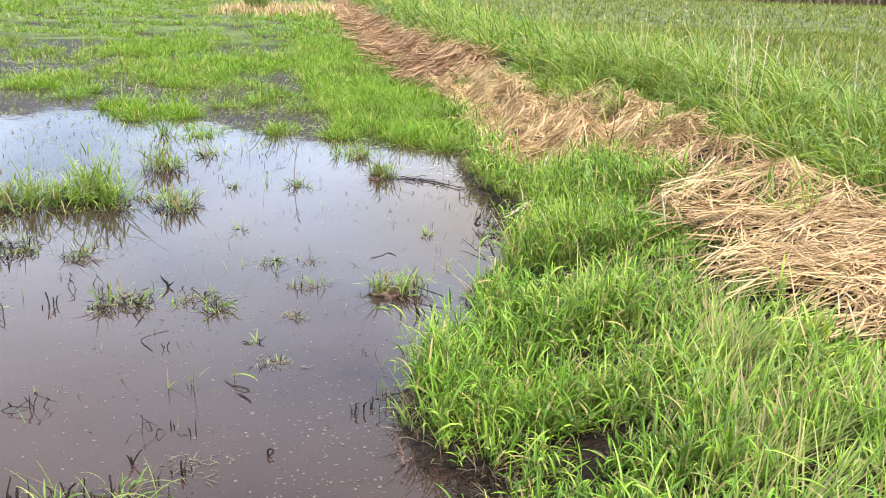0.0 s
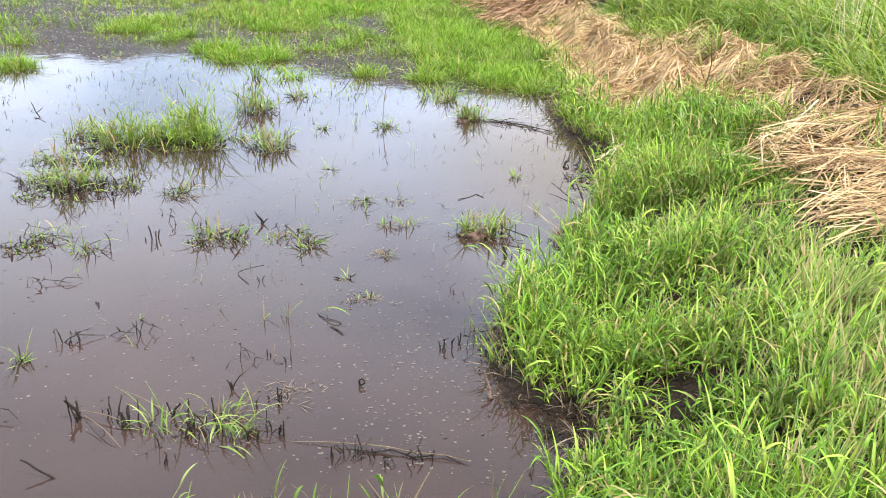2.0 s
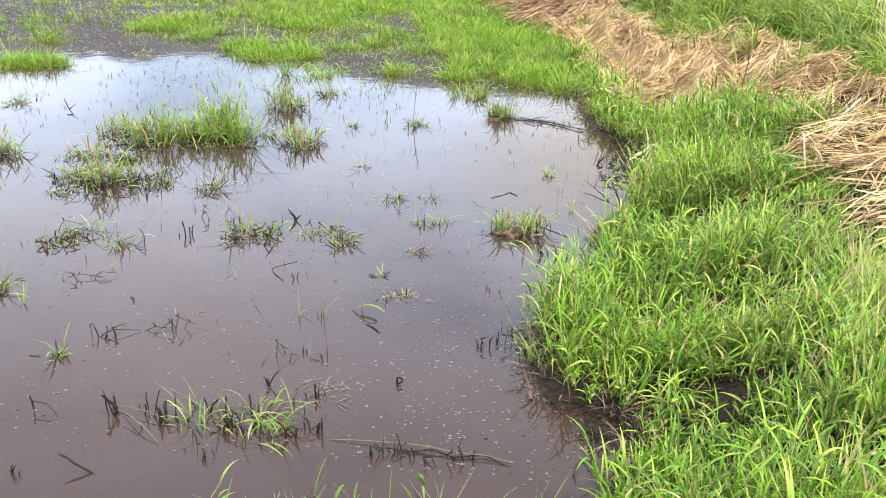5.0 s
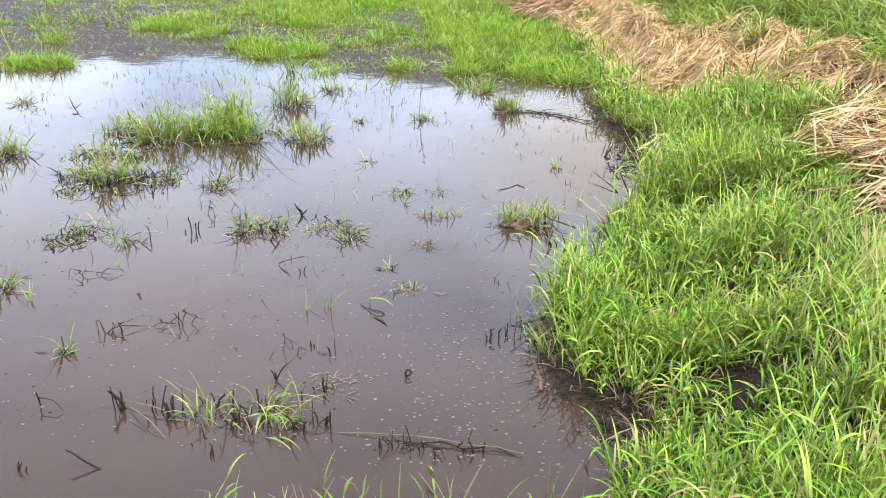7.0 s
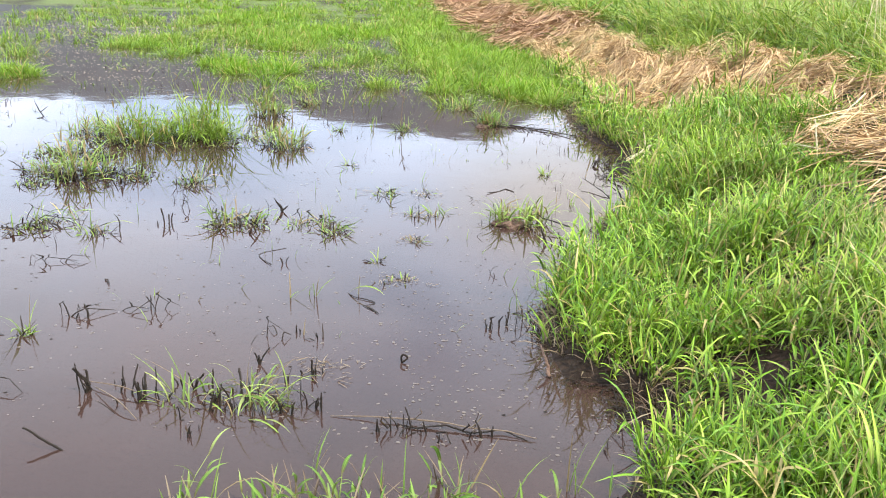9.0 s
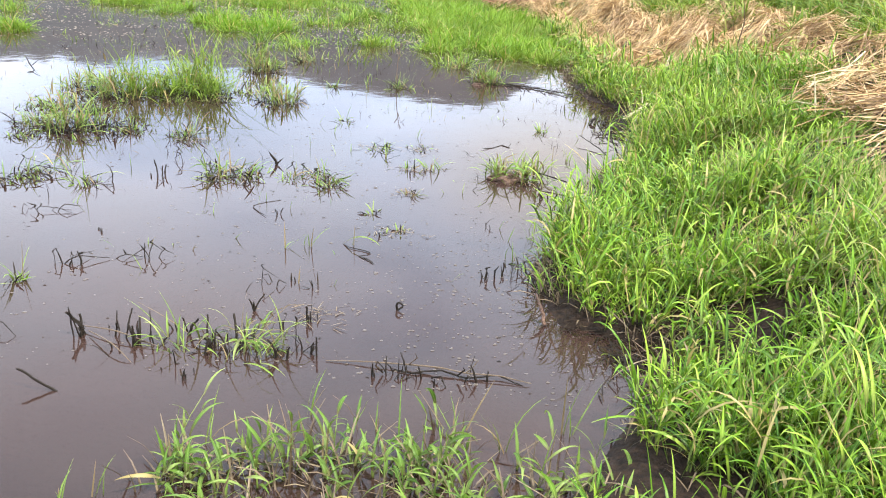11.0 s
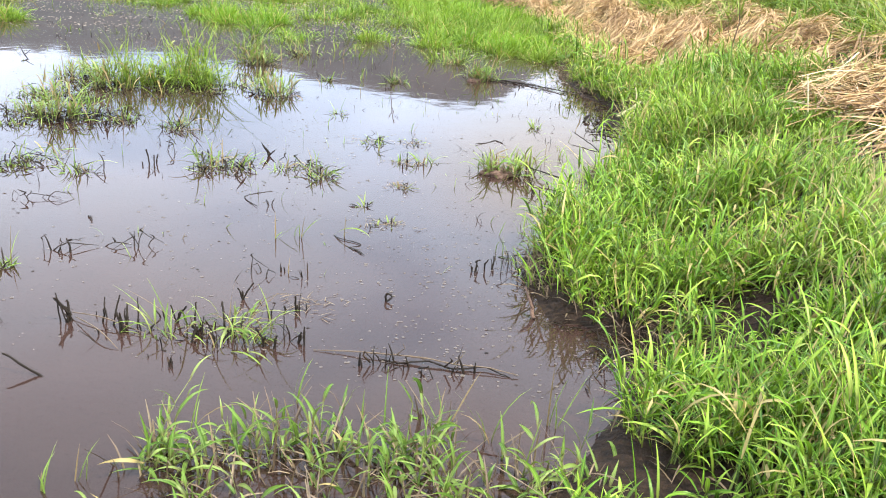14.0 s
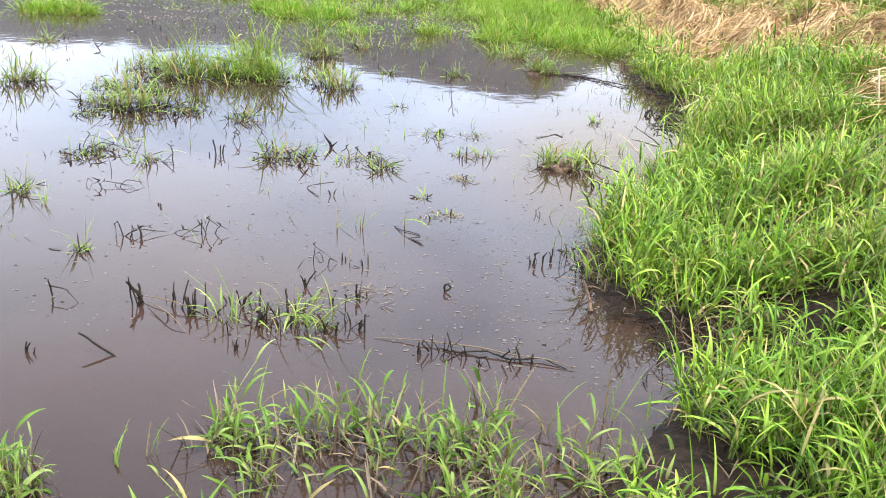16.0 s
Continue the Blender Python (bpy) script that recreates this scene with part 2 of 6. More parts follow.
m.bump(m.noise(120.0, 6.0), 0.9, 0.01)
CLOD = m.m

m = Mat("bleached_stalk")
m.color(m.ramp(m.noise(90.0, 4.0), [(0.3, (0.50, 0.40, 0.24)), (0.7, (0.72, 0.62, 0.42))])).set(Roughness=0.55)
PALE = m.m

m = Mat("drift")
isl = m.node("ShaderNodeNewGeometry").outputs["Random Per Island"]
m.color(m.mix(m.noise(70.0), m.ramp(isl, [(0.0, (0.07, 0.045, 0.025)), (0.6, (0.19, 0.13, 0.07)), (1.0, (0.34, 0.27, 0.15))]), (0.12, 0.085, 0.05))).set(Roughness=0.5)
DRIFT = m.m

m = Mat("wet_wood")
m.color(m.ramp(m.noise(40.0, 6.0), [(0.3, (0.035, 0.022, 0.014)), (0.7, (0.15, 0.09, 0.05))])).set(Roughness=0.5)
m.bump(m.noise(150.0), 0.6, 0.003)
WOOD = m.m

# soil under the grass: brown earth on the bank, greener thatch further out
m = Mat("soil")
fine = m.noise(55.0, 6.0)
earth = m.ramp(fine, [(0.3, (0.009, 0.006, 0.004)), (0.7, (0.040, 0.024, 0.015))])
thatch = m.ramp(m.noise(24.0, 5.0), [(0.3, (0.05, 0.075, 0.018)), (0.7, (0.15, 0.19, 0.05))])
wide = m.ramp(m.noise(0.8, 4.0), [(0.36, (0, 0, 0)), (0.54, (1, 1, 1))])
out_there = m.node("ShaderNodeSeparateXYZ")
m.link(m.coords(), out_there.inputs["Vector"])
beyond = m.node("ShaderNodeMapRange")
beyond.inputs["From Min"].default_value, beyond.inputs["From Max"].default_value = 6.0, 9.0
m.link(out_there.outputs["Y"], beyond.inputs["Value"])
m.color(m.mix(m.mix(1.0, wide, m.ramp(beyond.outputs["Result"], [(0.0, (0, 0, 0)), (1.0, (1, 1, 1))]), "MULTIPLY"), earth, thatch)).set(Roughness=0.75, Specular_IOR_Level=0.2)
m.bump(fine, 0.8, 0.02)
SOIL = m.m

# turbid paddy water: a film that mirrors the sky over brown suspended mud
m = Mat("water")
m.n.remove(m.bsdf)
ripple = m.noise(5.0, 2.0)
b1 = m.node("ShaderNodeBump", Strength=0.03, Distance=0.02)
m.link(ripple, b1.inputs["Height"])
murk = m.node("ShaderNodeBsdfDiffuse")
m.link(m.ramp(m.noise(1.1, 4.0), [(0.35, (0.037, 0.022, 0.018)), (0.65, (0.059, 0.035, 0.028))]), murk.inputs["Color"])
clear = m.node("ShaderNodeBsdfTransparent")
clear.inputs["Color"].default_value = (0.75, 0.55, 0.40, 1)
under = m.node("ShaderNodeMixShader")
under.inputs["Fac"].default_value = 0.82
m.link(clear.outputs["BSDF"], under.inputs[1])
m.link(murk.outputs["BSDF"], under.inputs[2])
mirror = m.node("ShaderNodeBsdfGlossy", Roughness=0.035)
mirror.inputs["Color"].default_value = (1, 1, 1, 1)
m.link(b1.outputs["Normal"], mirror.inputs["Normal"])
fres = m.node("ShaderNodeFresnel", IOR=1.36)
m.link(b1.outputs["Normal"], fres.inputs["Normal"])
top = m.node("ShaderNodeMixShader")
m.link(fres.outputs["Fac"], top.inputs["Fac"])
m.link(under.outputs["Shader"], top.inputs[1])
m.link(mirror.outputs["BSDF"], top.inputs[2])
m.link(top.outputs["Shader"], m.out.inputs["Surface"])
WATER = m.m

m = Mat("froth")
m.color(m.mix(m.noise(300.0), (0.075, 0.060, 0.048), (0.15, 0.125, 0.10))).set(Roughness=0.4)
FROTH = m.m

m = Mat("scum")
m.color(m.mix(m.noise(60.0), (0.16, 0.14, 0.09), (0.30, 0.265, 0.20))).set(Roughness=0.6)
SCUM = m.m

# the bluish haze of distance is put into the forest's colour
m = Mat("hazy_hill_forest")
m.color(m.ramp(m.noise(0.05, 8.0, 0.7), [(0.3, (0.034, 0.040, 0.046)), (0.7, (0.076, 0.088, 0.092))])).set(Roughness=0.9)
HILL = m.m

# ---- plan of the land ----
SHORE_Y = (0.6, 1.0, 1.5, 1.75, 1.95, 2.2, 2.28, 2.5, 2.74, 3.05, 3.3, 3.56, 3.71, 4.16, 4.54, 5.2, 5.4, 5.67, 6.5, 6.8, 7.5, 8.7, 10.9, 13.7, 23.5, 60, 400)
SHORE_X = (-0.1, -0.1, 0.0, 0.12, 0.22, 0.27, 0.03, -0.03, -0.05, 0.08, 0.24, 0.24, 0.22, 0.42, 0.52, 0.64, 0.56, 0.38, 0.20, 0.25, 0.31, 0.05, -0.36, -1.0, -2.57, -10, -70)
SMOOTH_Y = (0, 2, 3, 4, 5, 6, 7, 8, 9, 10, 11, 14, 24, 60, 400)
SMOOTH_X = (-0.1, 0.05, 0.1, 0.25, 0.36, 0.36, 0.30, 0.20, 0.02, -0.15, -0.35, -1.0, -2.6, -10, -70)
PROFILE_D = (0.0, 0.2, 0.35, 0.55, 0.85, 1.2, 1.6, 2.3, 3.2, 4.2)
PROFILE_Z = (0.0, 0.03, 0.07, 0.15, 0.27, 0.37, 0.44, 0.42, 0.20, 0.13)


def wave(x, y, k, seed):
    """A smooth random field in about -1..1, of wavelength about k metres."""
    r = np.random.RandomState(seed)
    total = np.zeros_like(x, dtype=float)
    for octave in range(4):
        for _ in range(3):
            a, ph = r.uniform(0, 2 * np.pi), r.uniform(0, 2 * np.pi)
            f = 2 * np.pi / k * 1.9**octave * r.uniform(0.8, 1.25)
            total += np.sin((x * np.cos(a) + y * np.sin(a)) * f + ph) * 0.62**octave
    return total / 4.0


def shore(y):
    return np.interp(y, SHORE_Y, SHORE_X)


def inland(x, y):
    """Metres from the foot of the bund, to the right positive."""
    return (x - np.interp(y, SMOOTH_Y, SMOOTH_X)) * np.interp(y, (0, 8, 12), (1.0, 0.98, 0.95))


def land(x, y):
    """Height of the ground."""
    x, y = np.asarray(x, float), np.asarray(y, float)
    d = inland(x, y)
    z = np.interp(d, PROFILE_D, PROFILE_Z)
    z = z + 0.025 * wave(x, y, 0.9, 3) * np.clip(d / 0.5, 0, 1)
    wet = x - shore(y)
    flat = np.exp(-(((y - 5.5) / 0.8) ** 2)) + 0.6 * np.exp(-(((y - 2.1) / 0.2) ** 2))          # mud flats where the bank shelves
    shelf = np.exp(-(((y - 4.98) / 0.34) ** 2))          # a low shelf of mud in the bay of the bank
    bed = np.clip(wet * (0.55 - 0.38 * np.clip(flat + shelf, 0, 1)) + 0.010 * flat + 0.022 * shelf, -0.06, 0.03) + 0.006 * wave(x, y, 0.5, 4)
    lift = np.clip((y - 7.0) / 3.0, 0, 1)
    marsh = -0.045 + 0.022 * lift + 0.026 * wave(x, y, 2.6, 5) + np.clip((y - 14) / 120.0, 0, 0.25) + 0.05 * np.clip((y - 17) / 4, 0, 1)
    wetland = np.where(y > 7.0, bed * (1 - lift) + marsh * lift, bed)
    z = np.where(wet < 0.04, np.minimum(wetland, 0.1), np.maximum(z, np.minimum(bed, 0.03)))
    near = np.clip((1.12 + 0.05 * wave(x, y, 0.7, 6) - y) / 0.25, 0, 1)          # the cross bund on which the walker stands
    return z * (1 - near) + near * np.maximum(z, 0.10)


# ---- helpers for things ----


def part(name, bm, material, parent=None, label=""):
    me = bpy.data.meshes.new(name)
    bm.to_mesh(me)
    bm.free()
    me.materials.append(material)
    ob = new(name, me)
    ob.parent = parent
    if label:
        ob["label"] = label
    return ob


def mesh_object(name, verts, loops, sizes, material, parent=None, uv=None, smooth=True):
    """A mesh from flat numpy arrays: verts (n, 3), corner indices, corners per face."""
    me = bpy.data.meshes.new(name)
    me.vertices.add(len(verts))
    me.vertices.foreach_set("co", np.asarray(verts, np.float32).ravel())
    me.loops.add(len(loops))
    me.loops.foreach_set("vertex_index", np.asarray(loops, np.int32))
    me.polygons.add(len(sizes))
    starts = np.concatenate([[0], np.cumsum(sizes)[:-1]])
    me.polygons.foreach_set("loop_start", starts.astype(np.int32))
    me.polygons.foreach_set("use_smooth", np.full(len(sizes), smooth))
    if uv is not None:
        layer = me.uv_layers.new(name="UVMap")
        layer.data.foreach_set("uv", np.asarray(uv, np.float32)[loops].ravel())
    me.materials.append(material)
    me.update(calc_edges=True)
    ob = new(name, me)
    ob.parent = parent
    return ob


def ribbon(base, length, width, azimuth, rise, droop, twist=0.0, segments=4, profile=(0.55, 1.0, 0.9, 0.6, 0.0), cup=0.0):
    """Many leaves at once. base (n, 3); rise: angle at the foot; droop: how far it bends down over its length (radians).
    Returns verts, loops, sizes, uv. Each leaf is a tapered strip folded along its midrib when cup > 0."""
    n = len(base)
    one = np.ones(n)
    length, width, azimuth, rise, droop, twist = (np.broadcast_to(np.asarray(a, float), (n,)) * one for a in (length, width, azimuth, rise, droop, twist))
    s = np.arange(segments + 1) / segments
    prof = np.interp(s, np.linspace(0, 1, len(profile)), profile)
    ang = rise[:, None] - droop[:, None] * (s[None, :] ** 1.35)
    step = length[:, None] / segments
    mid = (ang[:, 1:] + ang[:, :-1]) / 2
    out = np.concatenate([np.zeros((n, 1)), np.cumsum(np.cos(mid) * step, 1)], 1)
    up = np.concatenate([np.zeros((n, 1)), np.cumsum(np.sin(mid) * step, 1)], 1)
    ca, sa = np.cos(azimuth)[:, None], np.sin(azimuth)[:, None]
    centre = np.stack([base[:, 0:1] + ca * out, base[:, 1:2] + sa * out, base[:, 2:3] + up], -1)
    tw = twist[:, None] * s[None, :]
    side = np.stack([-sa * np.cos(tw) - ca * np.sin(ang) * np.sin(tw), ca * np.cos(tw) - sa * np.sin(ang) * np.sin(tw), np.cos(ang) * np.sin(tw)], -1)
    half = (width[:, None] * prof[None, :] / 2)[..., None]
    verts, uvs = [], []
    rows = [(-1.0, 0.0), (1.0, 1.0)] if cup <= 0 else [(-1.0, 0.0), (0.0, 0.5), (1.0, 1.0)]
    normal = np.stack([-ca * np.sin(ang), -sa * np.sin(ang), np.cos(ang)], -1)
    for off, u in rows:
        p = centre + side * half * off
        if cup > 0 and off != 0.0:
            p = p + normal * half * cup
        verts.append(p)
        uvs.append(np.stack([np.full((n, segments + 1), u), np.broadcast_to(s, (n, segments + 1))], -1))
    k = len(rows)
    v = np.stack(verts, 2).reshape(-1, 3)
    uv = np.stack(uvs, 2).reshape(-1, 2)
    first = (np.arange(n) * (segments + 1) * k)[:, None, None]
    seg = (np.arange(segments) * k)[None, :, None]
    row = np.arange(k - 1)[None, None, :]
    a = first + seg + row
    quads = np.stack([a, a + 1, a + 1 + k, a + k], -1).reshape(-1)
    return v, quads, np.full(n * segments * (k - 1), 4), uv


def joined(*pieces):
    vs, ls, ss, us, at = [], [], [], [], 0
    for v, l, s, u in pieces:
        vs.append(v), ls.append(l + at), ss.append(s), us.append(u)
        at += len(v)
    return np.concatenate(vs), np.concatenate(ls), np.concatenate(ss), np.concatenate(us)


def stalks(x, y, z, height, r, leaves=5, leaf=(0.10, 0.20), wide=(0.007, 0.011), lean=0.35, cup=0.25, segments=4, wind=None, droop=1.2, curl=0.6, apart=False, az=None, tilt=None):
    """Leafy grass shoots: a thin culm with alternate arching leaves. Returns mesh arrays."""
    n = len(x)
    base = np.stack([x, y, z], 1)
    if az is None:
        az = r.uniform(0, 2 * np.pi, n) if wind is None else wind + r.normal(0, 1.1, n)
        tilt = np.abs(r.normal(0, lean, n))
    rise = np.pi / 2 - tilt
    bend = r.uniform(0.0, 0.5, n)
    stem = ribbon(base, height, 0.0035, az, rise, bend, segments=3, profile=(1, 0.9, 0.7, 0.4))
    pieces = [stem]
    for k in range(leaves):
        f = np.clip((k + 0.6) / leaves + r.normal(0, 0.06, n), 0.06, 1.0)
        mid_ang = rise - bend * f**1.35 * 0.5
        foot = base + np.stack([np.cos(az) * np.cos(mid_ang) * height * f, np.sin(az) * np.cos(mid_ang) * height * f, np.sin(mid_ang) * height * f], 1)
        leaf_az = az + (k % 2) * np.pi + r.normal(0, 0.7, n)
        size = r.uniform(*leaf, n) * np.where(f > 0.85, 0.8, 1.0)
        lift = r.normal(1.0, 0.28, n) + 0.15 * (k >= leaves - 1)
        pieces.append(ribbon(foot, size, r.uniform(*wide, n), leaf_az, lift, np.abs(r.normal(droop, 0.5, n)), r.normal(0, curl, n), segments, (0.5, 1.0, 0.85, 0.5, 0.0), cup))
    return joined(*pieces) if not apart else (pieces[0], joined(*pieces[1:]))


def tussocks(r, cx, cy, per, radius, length, width, ground_z, wind=(0.0, 0.0), splay=0.55, loose=0.2, droop=0.7, segments=3, size=None):
    """Rounded clumps of blades: longest and most upright in the middle, splayed out at the rim, bent by the wind."""
    n = len(cx) * per
    own = np.repeat(np.arange(len(cx)), per)
    reach = (radius * r.uniform(0.6, 1.35, len(cx)))[own]
    q, a = np.sqrt(r.uniform(0, 1, n)), r.uniform(0, 2 * np.pi, n)
    x, y = cx[own] + reach * q * np.cos(a), cy[own] + reach * q * np.sin(a)
    wx, wy = (np.broadcast_to(np.asarray(w, float), (len(cx),))[own] for w in wind)
    vx = splay * q * np.cos(a) + wx + r.normal(0, loose, n)
    vy = splay * q * np.sin(a) + wy + r.normal(0, loose, n)
    tilt = np.clip(np.hypot(vx, vy), 0, 1.35)
    grow = np.ones(len(cx)) if size is None else size
    long = r.uniform(*length, n) * (1.15 - 0.5 * q) * grow[own] * r.uniform(0.75, 1.2, len(cx))[own]
    base = np.stack([x, y, ground_z(x, y) - 0.01], 1)
    return ribbon(base, long, r.uniform(*width, n), np.arctan2(vy, vx), np.pi / 2 - tilt, np.abs(r.normal(droop, 0.45, n)), r.normal(0, 0.7, n), segments, (0.65, 1.0, 0.85, 0.5, 0.0))


def scatter(r, n, x0, x1, y0, y1, keep):
    """Random places in a rectangle, kept with the probability that keep(x, y) gives."""
    x, y = r.uniform(x0, x1, n), r.uniform(y0, y1, n)
    ok = r.uniform(0, 1, n) < keep(x, y)
    return x[ok], y[ok]


def clustered(r, cx, cy, per, radius, wind=(0.0, 0.0), splay=0.5, loose=0.22):
    """Shoots gathered in clumps round the centres, splayed outwards and bent by the wind: x, y, each one's clump, azimuth and tilt."""
    count = r.poisson(per, len(cx)) + 1
    own = np.repeat(np.arange(len(cx)), count)
    n = len(own)
    q, a = np.sqrt(r.uniform(0, 1, n)), r.uniform(0, 2 * np.pi, n)
    reach = (radius * r.uniform(0.6, 1.4, len(cx)))[own]
    wx, wy = (np.broadcast_to(np.asarray(w, float), (len(cx),))[own] for w in wind)
    vx = splay * q * np.cos(a) + wx + r.normal(0, loose, n)
    vy = splay * q * np.sin(a) + wy + r.normal(0, loose, n)
    return cx[own] + reach * q * np.cos(a), cy[own] + reach * q * np.sin(a), own, np.arctan2(vy, vx), np.clip(np.hypot(vx, vy), 0, 1.25)


def tube(bm, points, radii, sides=6, smooth=True):
    """A bent round stick through the points, curved or with crooked kinks, with closed ends."""
    rings = []
    root_shift = Vector((sum(radii) * 900, 0.3, 0.7))
    knots = [Vector(p) for p in points]
    pts, thick = [], []
    for i in range(len(knots) - 1):
        a, b, c, d = knots[max(i - 1, 0)], knots[i], knots[i + 1], knots[min(i + 2, len(knots) - 1)]
        for t in (0.0, 0.25, 0.5, 0.75):
            w = radii[i] * (1 - t) + radii[i + 1] * t
            if smooth:
                pts.append(0.5 * (2 * b + (c - a) * t + (2 * a - 5 * b + 4 * c - d) * t * t + (3 * b - a - 3 * c + d) * t**3))
            else:
                p = b.lerp(c, t)
                pts.append(p + noise.noise_vector((p + root_shift) * 45.0) * w * 0.9)
                w *= 1 + 0.35 * noise.noise(p * 160.0)
            thick.append(w)
    pts.append(knots[-1])
    thick.append(radii[-1])
    radii = thick
    for i, p in enumerate(pts):
        d = (pts[min(i + 1, len(pts) - 1)] - pts[max(i - 1, 0)]).normalized()
        u = d.cross(Vector((0.13, 0.31, 0.94))).normalized()
        w = d.cross(u)
        rings.append([bm.verts.new(p + (u * math.cos(2 * math.pi * k / sides) + w * math.sin(2 * math.pi * k / sides)) * radii[i]) for k in range(sides)])
    for a, b in zip(rings, rings[1:]):
        for k in range(sides):
            bm.faces.new((a[k], a[(k + 1) % sides], b[(k + 1) % sides], b[k]))
    bm.faces.new(rings[0][::-1])
    bm.faces.new(rings[-1])


# ---- the land and the water ----


def spread(n, near, far, centre=0.0):
    """Grid lines, close together round the centre and wide apart far off."""
    u = np.linspace(-1, 1, n)
    return centre + np.sinh(u * math.asinh(far / near)) * near


gx = spread(230, 1.6, 900.0, 0.4)
gy = np.concatenate([np.linspace(-600, -6, 14), np.arange(-4, 0.8, 0.5), np.arange(0.8, 9.0, 0.045), 9.0 + np.geomspace(0.06, 1200, 120)])
X, Y = np.meshgrid(gx, gy)
Z = land(X, Y)
away = np.clip((np.hypot(X, Y) - 60) / 200, 0, 1)
Z = Z * (1 - away) + away * 0.1
ny, nx = X.shape
idx = np.arange(ny * nx).reshape(ny, nx)
quads = np.stack([idx[:-1, :-1], idx[:-1, 1:], idx[1:, 1:], idx[1:, :-1]], -1).reshape(-1)
ground = mesh_object("ground", np.stack([X, Y, Z], -1).reshape(-1, 3), quads, np.full((ny - 1) * (nx - 1), 4), SOIL)
tagged(ground, "brown muddy earth of a flooded field and bund", "ground", kind="structure")

bm = bmesh.new()
bmesh.ops.create_grid(bm, x_segments=1, y_segments=1, size=0.5)
for v in bm.verts:
    v.co = Vector((-28.0 if v.co.x < 0 else 1.2, 0.85 if v.co.y < 0 else 40.0, 0.0))
water = part("water", bm, WATER)
tagged(water, "still shallow brown water reflecting a cloudy sky", "water", kind="structure")

# wooded hills beyond the fields, seen as a reflection
az = np.radians(np.linspace(-75, 75, 160))
ridge = np.interp(np.degrees(az), (-75, -35, -20, -13, -5, -1.5, 1.0, 4.0, 20, 75), (7.0, 8.0, 8.8, 9.7, 11.3, 11.2, 9.2, 7.6, 6.8, 6.5))
ridge = ridge + 0.35 * wave(np.degrees(az), 0 * az, 14.0, 8) + 0.14 * wave(np.degrees(az), 0 * az, 2.0, 9)
steps = np.linspace(0, 1, 24)
R = 420 + 330 * steps[:, None] + 0 * az[None, :]
H = np.tan(np.radians(ridge))[None, :] * 620 * np.where(steps < 0.6, np.sin(np.pi / 2 * np.clip(steps / 0.6, 0, 1)), 1 - 0.4 * (steps - 0.6))[:, None]
PX, PY = R * np.sin(az)[None, :], R * np.cos(az)[None, :]
H = H + 2.2 * wave(PX, PY, 18.0, 10) * (steps[:, None] > 0.02)
ny, nx = PX.shape
idx = np.arange(ny * nx).reshape(ny, nx)
quads = np.stack([idx[:-1, :-1], idx[1:, :-1], idx[1:, 1:], idx[:-1, 1:]], -1).reshape(-1)
hills = mesh_object("backdrop", np.stack([PX, PY, H], -1).reshape(-1, 3), quads, np.full((ny - 1) * (nx - 1), 4), HILL)
tagged(hills, "dark wooded hills far beyond the fields", "hills", kind="structure")

# ---- straw on the side of the bund ----
STRAW_LOW_Y = (1.2, 2.0, 2.42, 2.95, 3.5, 4.0, 4.5, 5.1, 5.45, 5.75, 6.2, 6.9, 9.27, 11.7, 14.7, 22.6, 40)
STRAW_LOW_X = (2.0, 1.65, 1.42, 1.2, 1.22, 1.12, 1.28, 1.30, 1.15, 0.68, 0.5, 0.42, 0.15, -0.38, -1.05, -2.45, -5)
STRAW_TOP_Y = (2, 3, 3.74, 4.17, 4.83, 5.12, 5.47, 6.2, 6.9, 8.0, 9.9, 10.7, 12.6, 17.3, 26, 40)
STRAW_TOP_X = (2.2, 2.15, 2.05, 1.97, 1.85, 1.8, 1.78, 1.75, 1.65, 1.2, 0.82, 0.74, 0.2, -0.85, -2.3, -5)


def straw_low(y):
    return np.interp(y, STRAW_LOW_Y, STRAW_LOW_X)


def straw_top(y):
    return np.interp(y, STRAW_TOP_Y, STRAW_TOP_X)


def in_straw(x, y):
    """1 inside the strip of straw, fading at its ragged edges."""
    rag = 0.10 * wave(x, y, 0.7, 21)
    low = np.clip((x - straw_low(y) + rag) / 0.12, 0, 1)
    high = np.clip((straw_top(y) - x + rag) / 0.15, 0, 1)
    return low * high


def weeds(x, y):
    """Where grass has grown through the straw."""
    spots = np.zeros_like(x)
    for cx, cy, rx, ry in ((0.62, 9.6, 0.22, 0.5), (1.2, 8.2, 0.25, 0.35), (1.0, 7.6, 0.12, 0.2), (0.12, 11.2, 0.28, 0.5), (-0.3, 13.2, 0.28, 0.8), (-0.12, 14.6, 0.30, 0.7), (-0.72, 17.2, 0.45, 1.1), (-1.2, 17.5, 0.25, 1.0), (1.62, 3.7, 0.10, 0.15), (1.45, 6.6, 0.16, 0.16), (0.95, 6.9, 0.10, 0.12), (1.28, 7.3, 0.10, 0.3), (1.55, 5.7, 0.10, 0.12), (0.3, 10.3, 0.12, 0.3)):
        spots = np.maximum(spots, np.exp(-(((x - cx) / rx) ** 2 + ((y - cy) / ry) ** 2)))
    return spots


